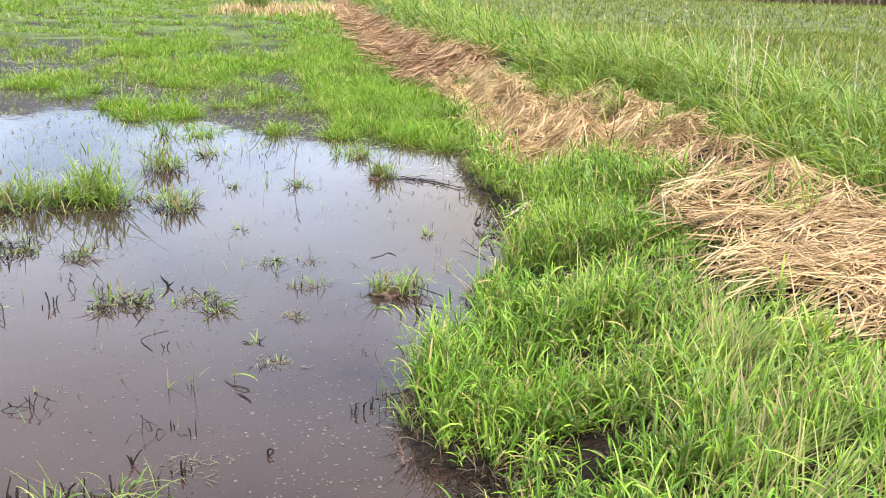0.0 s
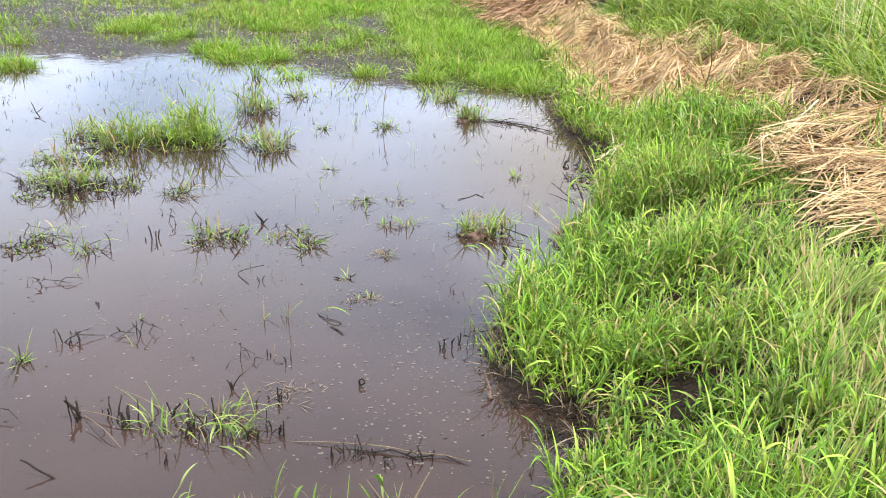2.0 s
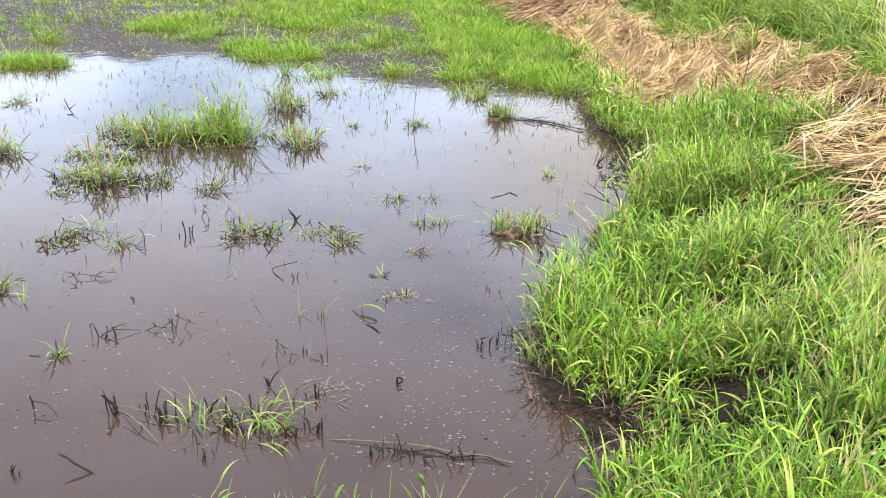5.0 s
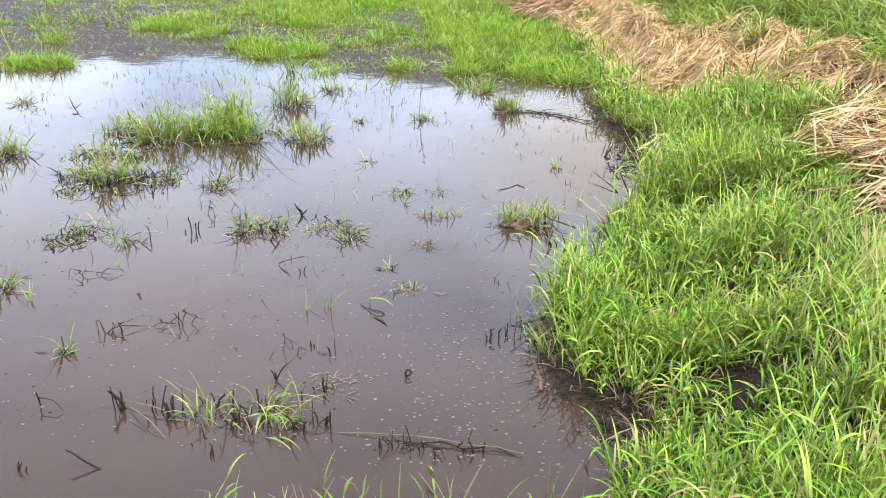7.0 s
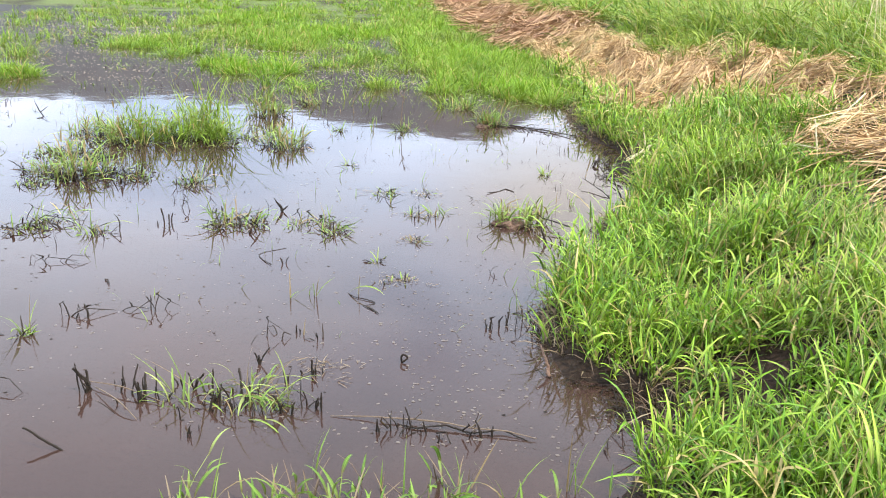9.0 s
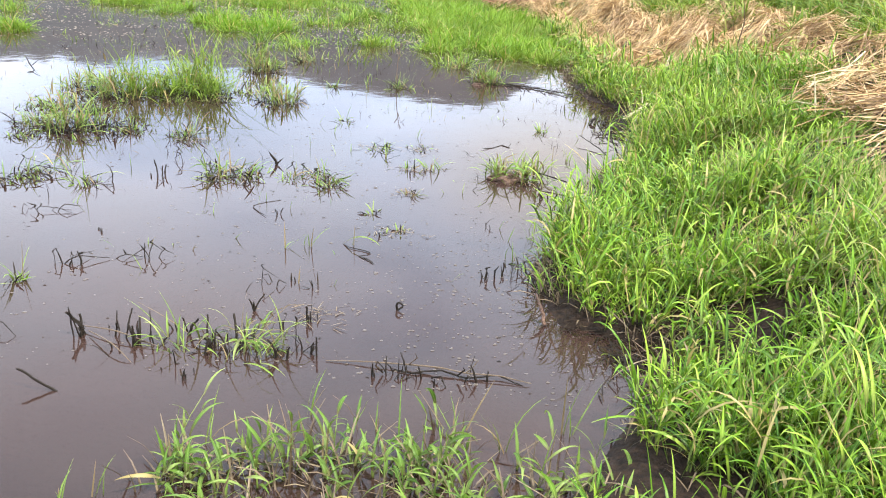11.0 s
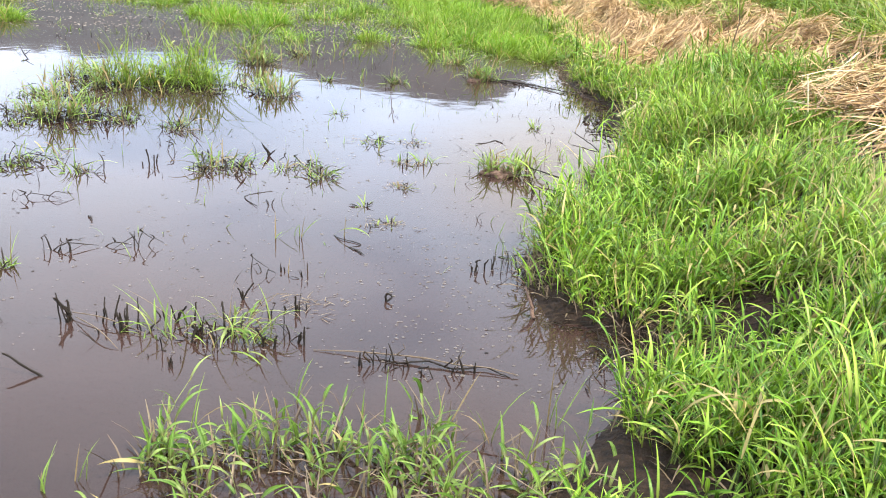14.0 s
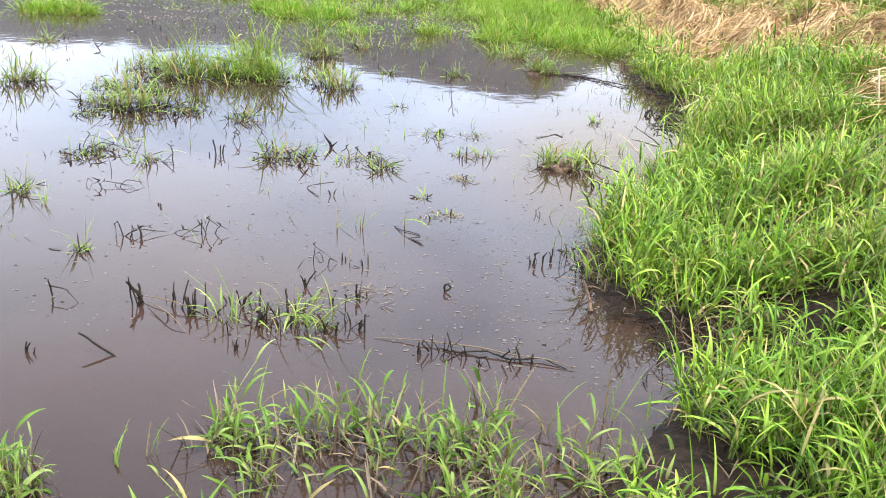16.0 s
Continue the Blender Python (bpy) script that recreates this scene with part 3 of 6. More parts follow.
def straw_strands(r, n, y0, y1, long, wide, pile, segments=3):
    y = 1 / r.uniform(1 / y1, 1 / y0, n)
    x = straw_low(y) - 0.1 + r.uniform(0, 1, n) * (straw_top(y) - straw_low(y) + 0.3)
    ok = r.uniform(0, 1, n) < in_straw(x, y) * (1 - 0.8 * weeds(x, y))
    x, y = x[ok], y[ok]
    n = len(x)
    az = 0.1 + 1.4 * wave(x, y, 0.9, 22) + r.normal(0, 0.75, n) + np.pi * (r.uniform(0, 1, n) < 0.5)
    length = r.uniform(*long, n)
    swell = np.interp(y, (3.0, 6.0), (0.07, 0.17))
    hump = swell * np.clip(wave(x, y, 0.7, 23) + 0.3, 0, 2)
    z = land(x, y) + hump + r.uniform(0.0, pile, n)
    ex, ey = x + np.cos(az) * length, y + np.sin(az) * length
    ez = land(ex, ey) + swell * np.clip(wave(ex, ey, 0.7, 23) + 0.3, 0, 2) + r.uniform(0.0, pile, n)
    rise = np.arctan2(ez - z, length) + np.abs(r.normal(0.05, 0.10, n))
    return ribbon(np.stack([x, y, z], 1), length, r.uniform(*wide, n), az, rise, np.abs(r.normal(0.06, 0.22, n)), r.normal(0, 0.7, n), segments, (0.8, 1.0, 1.0, 0.7), cup=0.5)


for seed, n, y0, y1, long, wide, pile, label in ((31, 15000, 1.6, 5.6, (0.08, 0.36), (0.0028, 0.0070), 0.06, "flattened pale dry straw lying on the bund"), (32, 30000, 5.4, 11.0, (0.06, 0.24), (0.0028, 0.0065), 0.07, "tangled tan straw heaps on the slope of the bund"), (33, 15000, 10.8, 38.0, (0.2, 0.55), (0.007, 0.014), 0.10, "reddish brown straw heaps at the far bund")):
    v, l, s, u = straw_strands(np.random.RandomState(seed), n, y0, y1, long, wide, pile)
    tagged(mesh_object("straw_mat", v, l, s, OLD_STRAW if y0 > 10 else STRAW, uv=u), label, "straw", kind="stuff")

# ---- grass on the bank ----
# bare mud, where no grass grows
HOLES = ((0.52, 2.20, 0.14, 0.13), (0.36, 2.10, 0.05, 0.04), (0.19, 2.13, 0.13, 0.12), (0.12, 1.54, 0.08, 0.08), (0.00, 1.64, 0.08, 0.08), (0.28, 1.38, 0.06, 0.05), (0.51, 2.72, 0.09, 0.035), (0.75, 2.90, 0.09, 0.04), (0.30, 3.06, 0.06, 0.05), (0.46, 3.70, 0.15, 0.11), (0.70, 3.72, 0.16, 0.11), (0.62, 4.84, 0.07, 0.14), (1.12, 3.08, 0.06, 0.06), (1.15, 2.75, 0.05, 0.08))


def bare(x, y, grow=1.0):
    spots = np.zeros_like(x)
    for cx, cy, rx, ry in HOLES:
        spots = np.maximum(spots, np.exp(-(((x - cx) / (rx * grow)) ** 2 + ((y - cy) / (ry * grow)) ** 2)))
    return spots


def bank_keep(x, y):
    edge = np.clip((x - shore(y) - 0.03 + 0.06 * wave(x, y, 0.30, 41)) / 0.05, 0, 1)
    up = 1 - np.clip((x - straw_low(y) + 0.0 + 0.08 * wave(x, y, 0.6, 42)) / 0.12, 0, 1) * 0.97
    thin = 0.62 + 0.75 * wave(x, y, 0.60, 43) + 0.6 * wave(x, y, 0.2, 47)
    open_stand = 1 - 0.45 * np.clip((0.34 - x) / 0.08, 0, 1) * np.clip((1.80 - y) / 0.1, 0, 1)          # thinner stand where the bank meets the shallows
    return edge * up * np.clip(thin, 0.05, 1) * open_stand * (1 - np.clip(bare(x, y) * 1.6, 0, 1))


def bank_height(x, y):
    """How tall the grass stands."""
    tall = 0.17 + 0.04 * wave(x, y, 0.9, 44) + 0.07 * wave(x, y, 0.60, 43) + 0.03 * wave(x, y, 0.2, 47) + 0.09 * np.exp(-(((x - 0.85) / 0.3) ** 2 + ((y - 4.8) / 0.5) ** 2))
    step = np.clip((y - 3.72) / 0.12, 0, 1) * np.clip((4.4 - y) / 0.3, 0, 1) * np.clip((x - 0.3) / 0.15, 0, 1) * np.clip((1.1 - x) / 0.2, 0, 1)
    tall = tall + 0.10 * step          # a taller stand behind the undercut gap
    top = np.maximum(np.clip((straw_low(y) - x) / 0.4, 0.4, 1.0), np.clip((y - 3.9) / 0.5, 0, 1))          # shorter towards the straw
    low = np.zeros_like(x)
    for cx, cy, rx, ry in ((0.44, 1.90, 0.30, 0.17), (0.56, 2.00, 0.20, 0.13), (0.12, 1.90, 0.14, 0.20), (0.58, 3.50, 0.32, 0.16), (0.12, 1.30, 0.28, 0.18), (0.55, 2.55, 0.25, 0.10)):          # trampled or eaten down
        low = np.maximum(low, np.exp(-(((x - cx) / rx) ** 2 + ((y - cy) / ry) ** 2)))
    return np.clip(tall, 0.07, 0.34) * top * (1 - 0.76 * low)


def bank_wind(x, y):
    """The blades on the dry side lie over to the east and away from the water."""
    lean = np.clip(0.02 + 0.66 * x, 0.05, 1.0) * np.interp(y, (1.2, 2.4, 3.6), (1.15, 0.9, 0.3))
    toward = 0.55 + 0.8 * wave(x, y, 1.1, 46)
    return lean * np.cos(toward), lean * np.sin(toward)


def bank_clumps(seed, n, box, per, radius, leaf, wide, leaves, cup, segments, material, label, keep=bank_keep, grow=1.0):
    """Leafy shoots in clumps with dark gaps between them."""
    r = np.random.RandomState(seed)
    cx, cy = scatter(r, n, *box, keep)
    x, y, own, az, tilt = clustered(r, cx, cy, per, radius, bank_wind(cx, cy), 0.5, 0.2)
    h = (bank_height(cx, cy) * r.uniform(0.6, 1.3, len(cx)))[own] * r.uniform(0.45, 1.15, len(x)) * grow
    k = np.clip(h / 0.13, 0.45, 1.25)
    v, l, s, u = stalks(x, y, land(x, y) - 0.01, h, r, leaves, (leaf[0] * k, leaf[1] * k), wide, 0.3, cup, segments, droop=1.15, curl=0.9, az=az, tilt=tilt)
    return tagged(mesh_object("bank_grass", v, l, s, material, uv=u), label, "grass", kind="stuff")


def bank_tussocks(seed, n, box, per, length, width, segments, material, label, keep=bank_keep):
    """Narrow blades in tussocks."""
    r = np.random.RandomState(seed)
    x, y = scatter(r, n, *box, keep)
    size = np.clip(bank_height(x, y) * r.uniform(0.5, 1.25, len(x)) / 0.16, 0.3, 1.4)
    v, l, s, u = tussocks(r, x, y, per, 0.045, length, width, land, bank_wind(x, y), 0.5, 0.24, 0.65, segments, size)
    return tagged(mesh_object("bank_grass", v, l, s, material, uv=u), label, "grass", kind="stuff")


def dry_side(x, y):
    return bank_keep(x, y) * np.clip((x - 0.30) / 0.4, 0, 1) * np.clip(0.6 + 0.9 * wave(x, y, 0.5, 802), 0.05, 1)


def wet_side(x, y):
    return bank_keep(x, y) * np.clip((1.0 - x) / 0.4, 0.25, 1)


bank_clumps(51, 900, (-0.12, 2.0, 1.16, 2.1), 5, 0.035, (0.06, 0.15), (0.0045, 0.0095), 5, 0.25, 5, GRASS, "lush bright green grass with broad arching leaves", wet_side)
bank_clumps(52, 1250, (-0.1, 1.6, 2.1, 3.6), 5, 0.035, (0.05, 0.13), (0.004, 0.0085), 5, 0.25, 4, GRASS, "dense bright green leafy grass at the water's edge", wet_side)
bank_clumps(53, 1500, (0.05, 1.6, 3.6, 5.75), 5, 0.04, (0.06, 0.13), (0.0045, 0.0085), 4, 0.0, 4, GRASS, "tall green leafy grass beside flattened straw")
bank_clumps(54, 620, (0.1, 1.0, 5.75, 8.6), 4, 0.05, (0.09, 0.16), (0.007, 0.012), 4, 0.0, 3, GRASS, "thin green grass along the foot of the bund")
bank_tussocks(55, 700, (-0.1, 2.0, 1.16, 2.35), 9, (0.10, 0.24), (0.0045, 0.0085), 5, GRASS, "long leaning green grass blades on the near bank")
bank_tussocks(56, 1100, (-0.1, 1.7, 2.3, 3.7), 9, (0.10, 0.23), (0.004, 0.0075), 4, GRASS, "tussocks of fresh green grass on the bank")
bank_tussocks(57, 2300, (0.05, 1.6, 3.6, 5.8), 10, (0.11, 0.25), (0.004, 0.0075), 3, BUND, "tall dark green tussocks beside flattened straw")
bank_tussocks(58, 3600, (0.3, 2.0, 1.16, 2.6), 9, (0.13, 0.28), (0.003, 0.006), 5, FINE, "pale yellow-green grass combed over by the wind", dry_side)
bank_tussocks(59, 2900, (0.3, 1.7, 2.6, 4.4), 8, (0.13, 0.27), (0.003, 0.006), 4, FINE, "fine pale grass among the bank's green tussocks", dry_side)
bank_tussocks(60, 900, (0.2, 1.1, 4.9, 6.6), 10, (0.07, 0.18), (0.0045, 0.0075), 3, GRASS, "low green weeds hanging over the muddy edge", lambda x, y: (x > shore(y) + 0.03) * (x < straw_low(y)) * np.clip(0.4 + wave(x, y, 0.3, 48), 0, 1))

# ---- tall grass on the bund ----


def bund_keep(x, y):
    d = inland(x, y)
    up = np.clip((x - straw_top(y) + 0.15 * wave(x, y, 0.9, 61)) / 0.15, 0, 1)
    back = np.clip((3.3 - d) / 0.4, 0, 1)
    return np.maximum(up, 0.9 * weeds(x, y)) * back * np.clip(0.55 + 0.95 * wave(x, y, 0.6, 62), 0.08, 1)


def bund_patch(seed, n, box, per, radius, length, wide, segments, material, label):
    """Clumps of long blades that arch over to one side."""
    r = np.random.RandomState(seed)
    x, y = scatter(r, n, *box, bund_keep)
    toward = 2.4 + 1.6 * wave(x, y, 1.3, 64) + r.normal(0, 0.7, len(x))
    lean = r.uniform(0.05, 0.4, len(x))
    size = (1.0 + 0.35 * wave(x, y, 0.9, 63)) * r.uniform(0.6, 1.2, len(x)) * np.clip(0.45 + (x - straw_top(y)) * 0.9, 0.45, 1.0)
    v, l, s, u = tussocks(r, x, y, per, radius, length, wide, land, (lean * np.cos(toward), lean * np.sin(toward)), 0.45, 0.2, 1.35, segments, size)
    return tagged(mesh_object("bund_grass", v, l, s, material, uv=u), label, "grass", kind="stuff")


bund_patch(71, 2100, (1.4, 4.6, 1.5, 5.0), 12, 0.07, (0.35, 0.75), (0.005, 0.010), 6, BUND, "tall green grass with drooping blades on the bund")
bund_patch(72, 4600, (0.9, 4.0, 5.0, 10.0), 11, 0.08, (0.35, 0.75), (0.006, 0.012), 5, BUND, "tall wind-bent green grass along the bund")
bund_patch(74, 1500, (0.9, 4.0, 3.0, 10.0), 8, 0.06, (0.30, 0.65), (0.005, 0.010), 5, LIGHT, "pale green grass clumps standing on the bund")
bund_patch(75, 3400, (-2.0, 3.4, 9.8, 18.0), 10, 0.11, (0.35, 0.75), (0.010, 0.018), 4, BUND, "tall green grass further along the bund")
bund_patch(73, 4200, (-6.5, 2.6, 18.0, 42.0), 9, 0.16, (0.4, 0.8), (0.018, 0.030), 4, BUND, "long green grass on the far stretch of the bund")

# ---- marsh grass standing in the shallow water ----
PATCHES = (
    (-2.72, 8.45, 0.45, 0.42, 1.0), (-3.2, 8.75, 0.25, 0.35, 0.7), (-2.15, 7.45, 0.28, 0.30, 0.5), (-2.1, 9.05, 0.17, 0.25, 0.8), (-1.9, 9.7, 0.2, 0.55, 0.8), (-1.36, 7.72, 0.20, 0.22, 0.7),
    (-0.62, 6.8, 0.14, 0.12, 0.8), (-0.82, 7.55, 0.20, 0.16, 0.9), (-2.05, 7.35, 0.2, 0.25, 0.6), (-3.0, 10.7, 0.4, 0.6, 0.8), (-1.45, 9.0, 0.22, 0.3, 0.7), (-3.35, 12.3, 0.75, 1.7, 1.0), (-2.6, 13.4, 0.6, 1.5, 0.85), (-2.3, 10.8, 0.35, 0.5, 0.7),
    (-4.75, 10.6, 0.5, 0.85, 0.95), (-4.3, 12.4, 0.45, 1.0, 0.85), (-3.95, 9.6, 0.18, 0.35, 0.7), (-5.9, 13.4, 0.9, 1.3, 0.35), (-4.9, 15.2, 1.0, 1.6, 0.9), (-4.75, 7.35, 0.34, 0.32, 1.0),
    (-6.6, 10.2, 0.8, 0.9, 0.3), (-5.6, 8.9, 0.35, 0.5, 0.3), (-7.9, 14.8, 0.8, 1.5, 0.35))


def marsh_keep(x, y):
    k = np.zeros_like(x)
    rag = 0.25 * wave(x, y, 0.7, 81)
    for cx, cy, rx, ry, s in PATCHES:
        q = ((x - cx) / rx) ** 2 + ((y - cy) / ry) ** 2
        k = np.maximum(k, s * np.clip((1.15 + rag - q) / 0.5, 0, 1))
    island = np.clip(k, 0, 1)
    left = np.interp(y, (6.85, 7.3, 7.7, 8.0, 9.0, 10.5, 14, 20, 30), (0.12, -0.35, -0.75, -0.95, -1.2, -1.6, -2.3, -3.4, -5.0))
    main = np.clip((x - left + rag * 0.6) / 0.12, 0, 1) * np.clip((y - 6.9 - rag * 0.5) / 0.1, 0, 1)
    k = np.maximum(k, main)
    far = np.clip((y - 16.0 - 1.6 * wave(x, y, 4.0, 82) - 0.3 * np.clip(-4 - x, 0, 4)) / 1.5, 0, 1) * (0.75 + 0.3 * wave(x, y, 2.0, 83))
    k = np.maximum(k, far)
    sparse = np.clip((y - 8.8) / 1.5, 0, 1) * np.clip((x + 4.8) / 2.2, 0.10, 0.7) * np.clip(0.10 + 1.5 * wave(x, y, 1.1, 84), 0.0, 1)
    k = np.maximum(k, sparse)
    foot = np.clip((straw_low(y) - x + 0.05) / 0.1, 0, 1)
    clumpy = np.clip(0.36 + 1.5 * wave(x, y, 0.65, 86), 0.02, 1) * np.clip(0.75 + 0.9 * wave(x, y, 1.9, 87), 0.12, 1)
    clumpy = np.maximum(clumpy, np.maximum(main, island) * np.clip(0.62 + 0.9 * wave(x, y, 0.55, 86), 0.1, 1))
    return np.clip(k, 0, 1) * foot * clumpy


def wet_foot(x, y):
    return np.maximum(land(x, y), -0.02)


def marsh_patch(seed, n, x0, x1, y0, y1, label, wide, long, per, radius, segments):
    r = np.random.RandomState(seed)
    x, y = scatter(r, n, x0, x1, y0, y1, marsh_keep)
    size = np.clip(0.85 + 0.3 * wave(x, y, 0.9, 85) + 0.5 * wave(x, y, 0.55, 86), 0.35, 1.6)
    v, l, s, u = tussocks(r, x, y, per, radius, long, wide, wet_foot, (0.12, 0.0), 0.75, 0.3, 0.9, segments, size)
    return tagged(mesh_object("marsh_grass", v, l, s, MARSH, uv=u), label, "grass", kind="stuff")


marsh_patch(91, 12500, -7.5, 0.7, 6.4, 10.5, "bright green young grass rising from shallow water", (0.005, 0.010), (0.10, 0.27), 18, 0.07, 3)
marsh_patch(92, 12000, -9.0, 0.4, 10.5, 18.0, "bright green marsh grass with wet gaps", (0.007, 0.014), (0.10, 0.23), 20, 0.11, 3)
marsh_patch(93, 8000, -14.0, -1.0, 18.0, 33.0, "yellow-green grass at the far end of the flooded field", (0.016, 0.03), (0.10, 0.24), 14, 0.22, 2)
marsh_patch(94, 2200, -40.0, -1.0, 30.0, 62.0, "dull green grass beyond the flooded field", (0.05, 0.09), (0.2, 0.4), 8, 0.5, 2)

# low half-drowned weeds between the islands
def weed_keep(x, y):
    near = np.clip((y - 6.5) / 0.8, 0, 1) * np.clip((x + 2.6 + (y - 6.5) * 0.9) / 0.6, 0.22, 1) * (x < shore(y) - 0.03)
    return near * np.clip(0.35 + 1.1 * wave(x, y, 0.8, 88) + 0.6 * wave(x, y, 0.25, 89), 0.03, 1) * np.clip((straw_low(y) - x + 0.05) / 0.1, 0, 1)


for seed, n, box, per, radius, long, wide, material, label in (
        (95, 2600, (-5.5, 0.6, 6.4, 11.0), 9, 0.06, (0.05, 0.15), (0.005, 0.009), MARSH, "low olive weeds half drowned between grass islands"),
        (96, 3000, (-9.0, 0.0, 11.0, 18.0), 8, 0.10, (0.06, 0.15), (0.008, 0.014), MARSH, "low olive weeds in the wet gaps of the marsh"),
        (97, 2200, (-8.0, 0.3, 6.4, 16.0), 7, 0.07, (0.03, 0.09), (0.005, 0.009), DEAD, "dark rotting stalks standing in the wet gaps")):
    r = np.random.RandomState(seed)
    x, y = scatter(r, n, *box, weed_keep)
    v, l, s, u = tussocks(r, x, y, per, radius, long, wide, wet_foot, (0.05, 0.0), 0.9, 0.45, 0.9, 3)
    tagged(mesh_object("marsh_weed", v, l, s, material, uv=u), label, "weeds", kind="stuff")

# ---- the next field, behind the bund ----
r = np.random.RandomState(101)


def field_keep(x, y):
    return np.clip((inland(x, y) - 3.0) / 0.5, 0, 1) * np.clip(0.85 + 0.4 * wave(x, y, 5.0, 102), 0.3, 1)


for seed, n, x0, x1, y0, y1, wide, long in ((103, 26000, 1.5, 16, 7, 24, (0.016, 0.030), (0.14, 0.30)), (104, 42000, -3, 50, 24, 75, (0.03, 0.055), (0.15, 0.30))):
    r = np.random.RandomState(seed)
    x, y = scatter(r, n, x0, x1, y0, y1, field_keep)
    k = len(x)
    v, l, s, u = ribbon(np.stack([x, y, land(x, y) - 0.01], 1), r.uniform(*long, k), r.uniform(*wide, k), r.uniform(0, 2 * np.pi, k), r.normal(1.2, 0.25, k), np.abs(r.normal(0.8, 0.5, k)), r.normal(0, 0.6, k), 2, (0.7, 0.9, 0.0))
    tagged(mesh_object("field_grass", v, l, s, FIELD, uv=u), "low dull green grass of the neighbouring field", "grass", kind="stuff")

# a dry brown hedge of reeds along the far edge of that field
r = np.random.RandomState(111)
k = 3600
x = r.uniform(4, 48, k)
y = 58 + 0.02 * x + r.normal(0, 0.5, k)
v, l, s, u = ribbon(np.stack([x, y, land(x, y)], 1), r.uniform(0.5, 1.2, k), r.uniform(0.05, 0.10, k), r.uniform(0, 6.28, k), r.normal(1.35, 0.15, k), np.abs(r.normal(0.4, 0.3, k)), 0.0, 3, (0.8, 1.0, 0.7, 0.0))
tagged(mesh_object("reed_hedge", v, l, s, DRIFT, uv=u), "brown withered reeds edging the far field", "reeds", kind="stuff")

# withered grass where the bund meets the far field, and one dark clump of reeds
k = 2600
x = r.uniform(-6.5, -2.0, k)
y = 27 + r.normal(0, 1.6, k)
ok = x < straw_low(y) + 0.3
x, y = x[ok], y[ok]
k = len(x)
v, l, s, u = ribbon(np.stack([x, y, land(x, y)], 1), r.uniform(0.15, 0.4, k), r.uniform(0.012, 0.02, k), r.uniform(0, 6.28, k), r.normal(1.2, 0.25, k), np.abs(r.normal(0.7, 0.4, k)), 0.0, 3, (0.8, 1.0, 0.7, 0.0))
tagged(mesh_object("withered_grass", v, l, s, STRAW, uv=u), "brown withered grass at the far end of the bund", "grass", kind="stuff")
k = 420
a, d = r.uniform(0, 6.28, k), 0.28 * np.sqrt(r.uniform(0, 1, k))
v, l, s, u = ribbon(np.stack([d * np.cos(a), d * np.sin(a), np.zeros(k)], 1), r.uniform(0.35, 0.85, k), r.uniform(0.015, 0.03, k), a + r.normal(0, 0.8, k), r.normal(1.3, 0.15, k), np.abs(r.normal(0.5, 0.4, k)), 0.0, 4, (0.7, 1.0, 0.8, 0.4, 0.0))
reed_clump = mesh_object("reed_clump", v, l, s, TUFT, uv=u)
reed_clump.location = (-5.6, 27.0, float(land(-5.6, 27.0)))
tagged(reed_clump, "dark olive clump of reeds far down the field", "reed clump")

# ---- grass tufts in the water, each one a thing ----


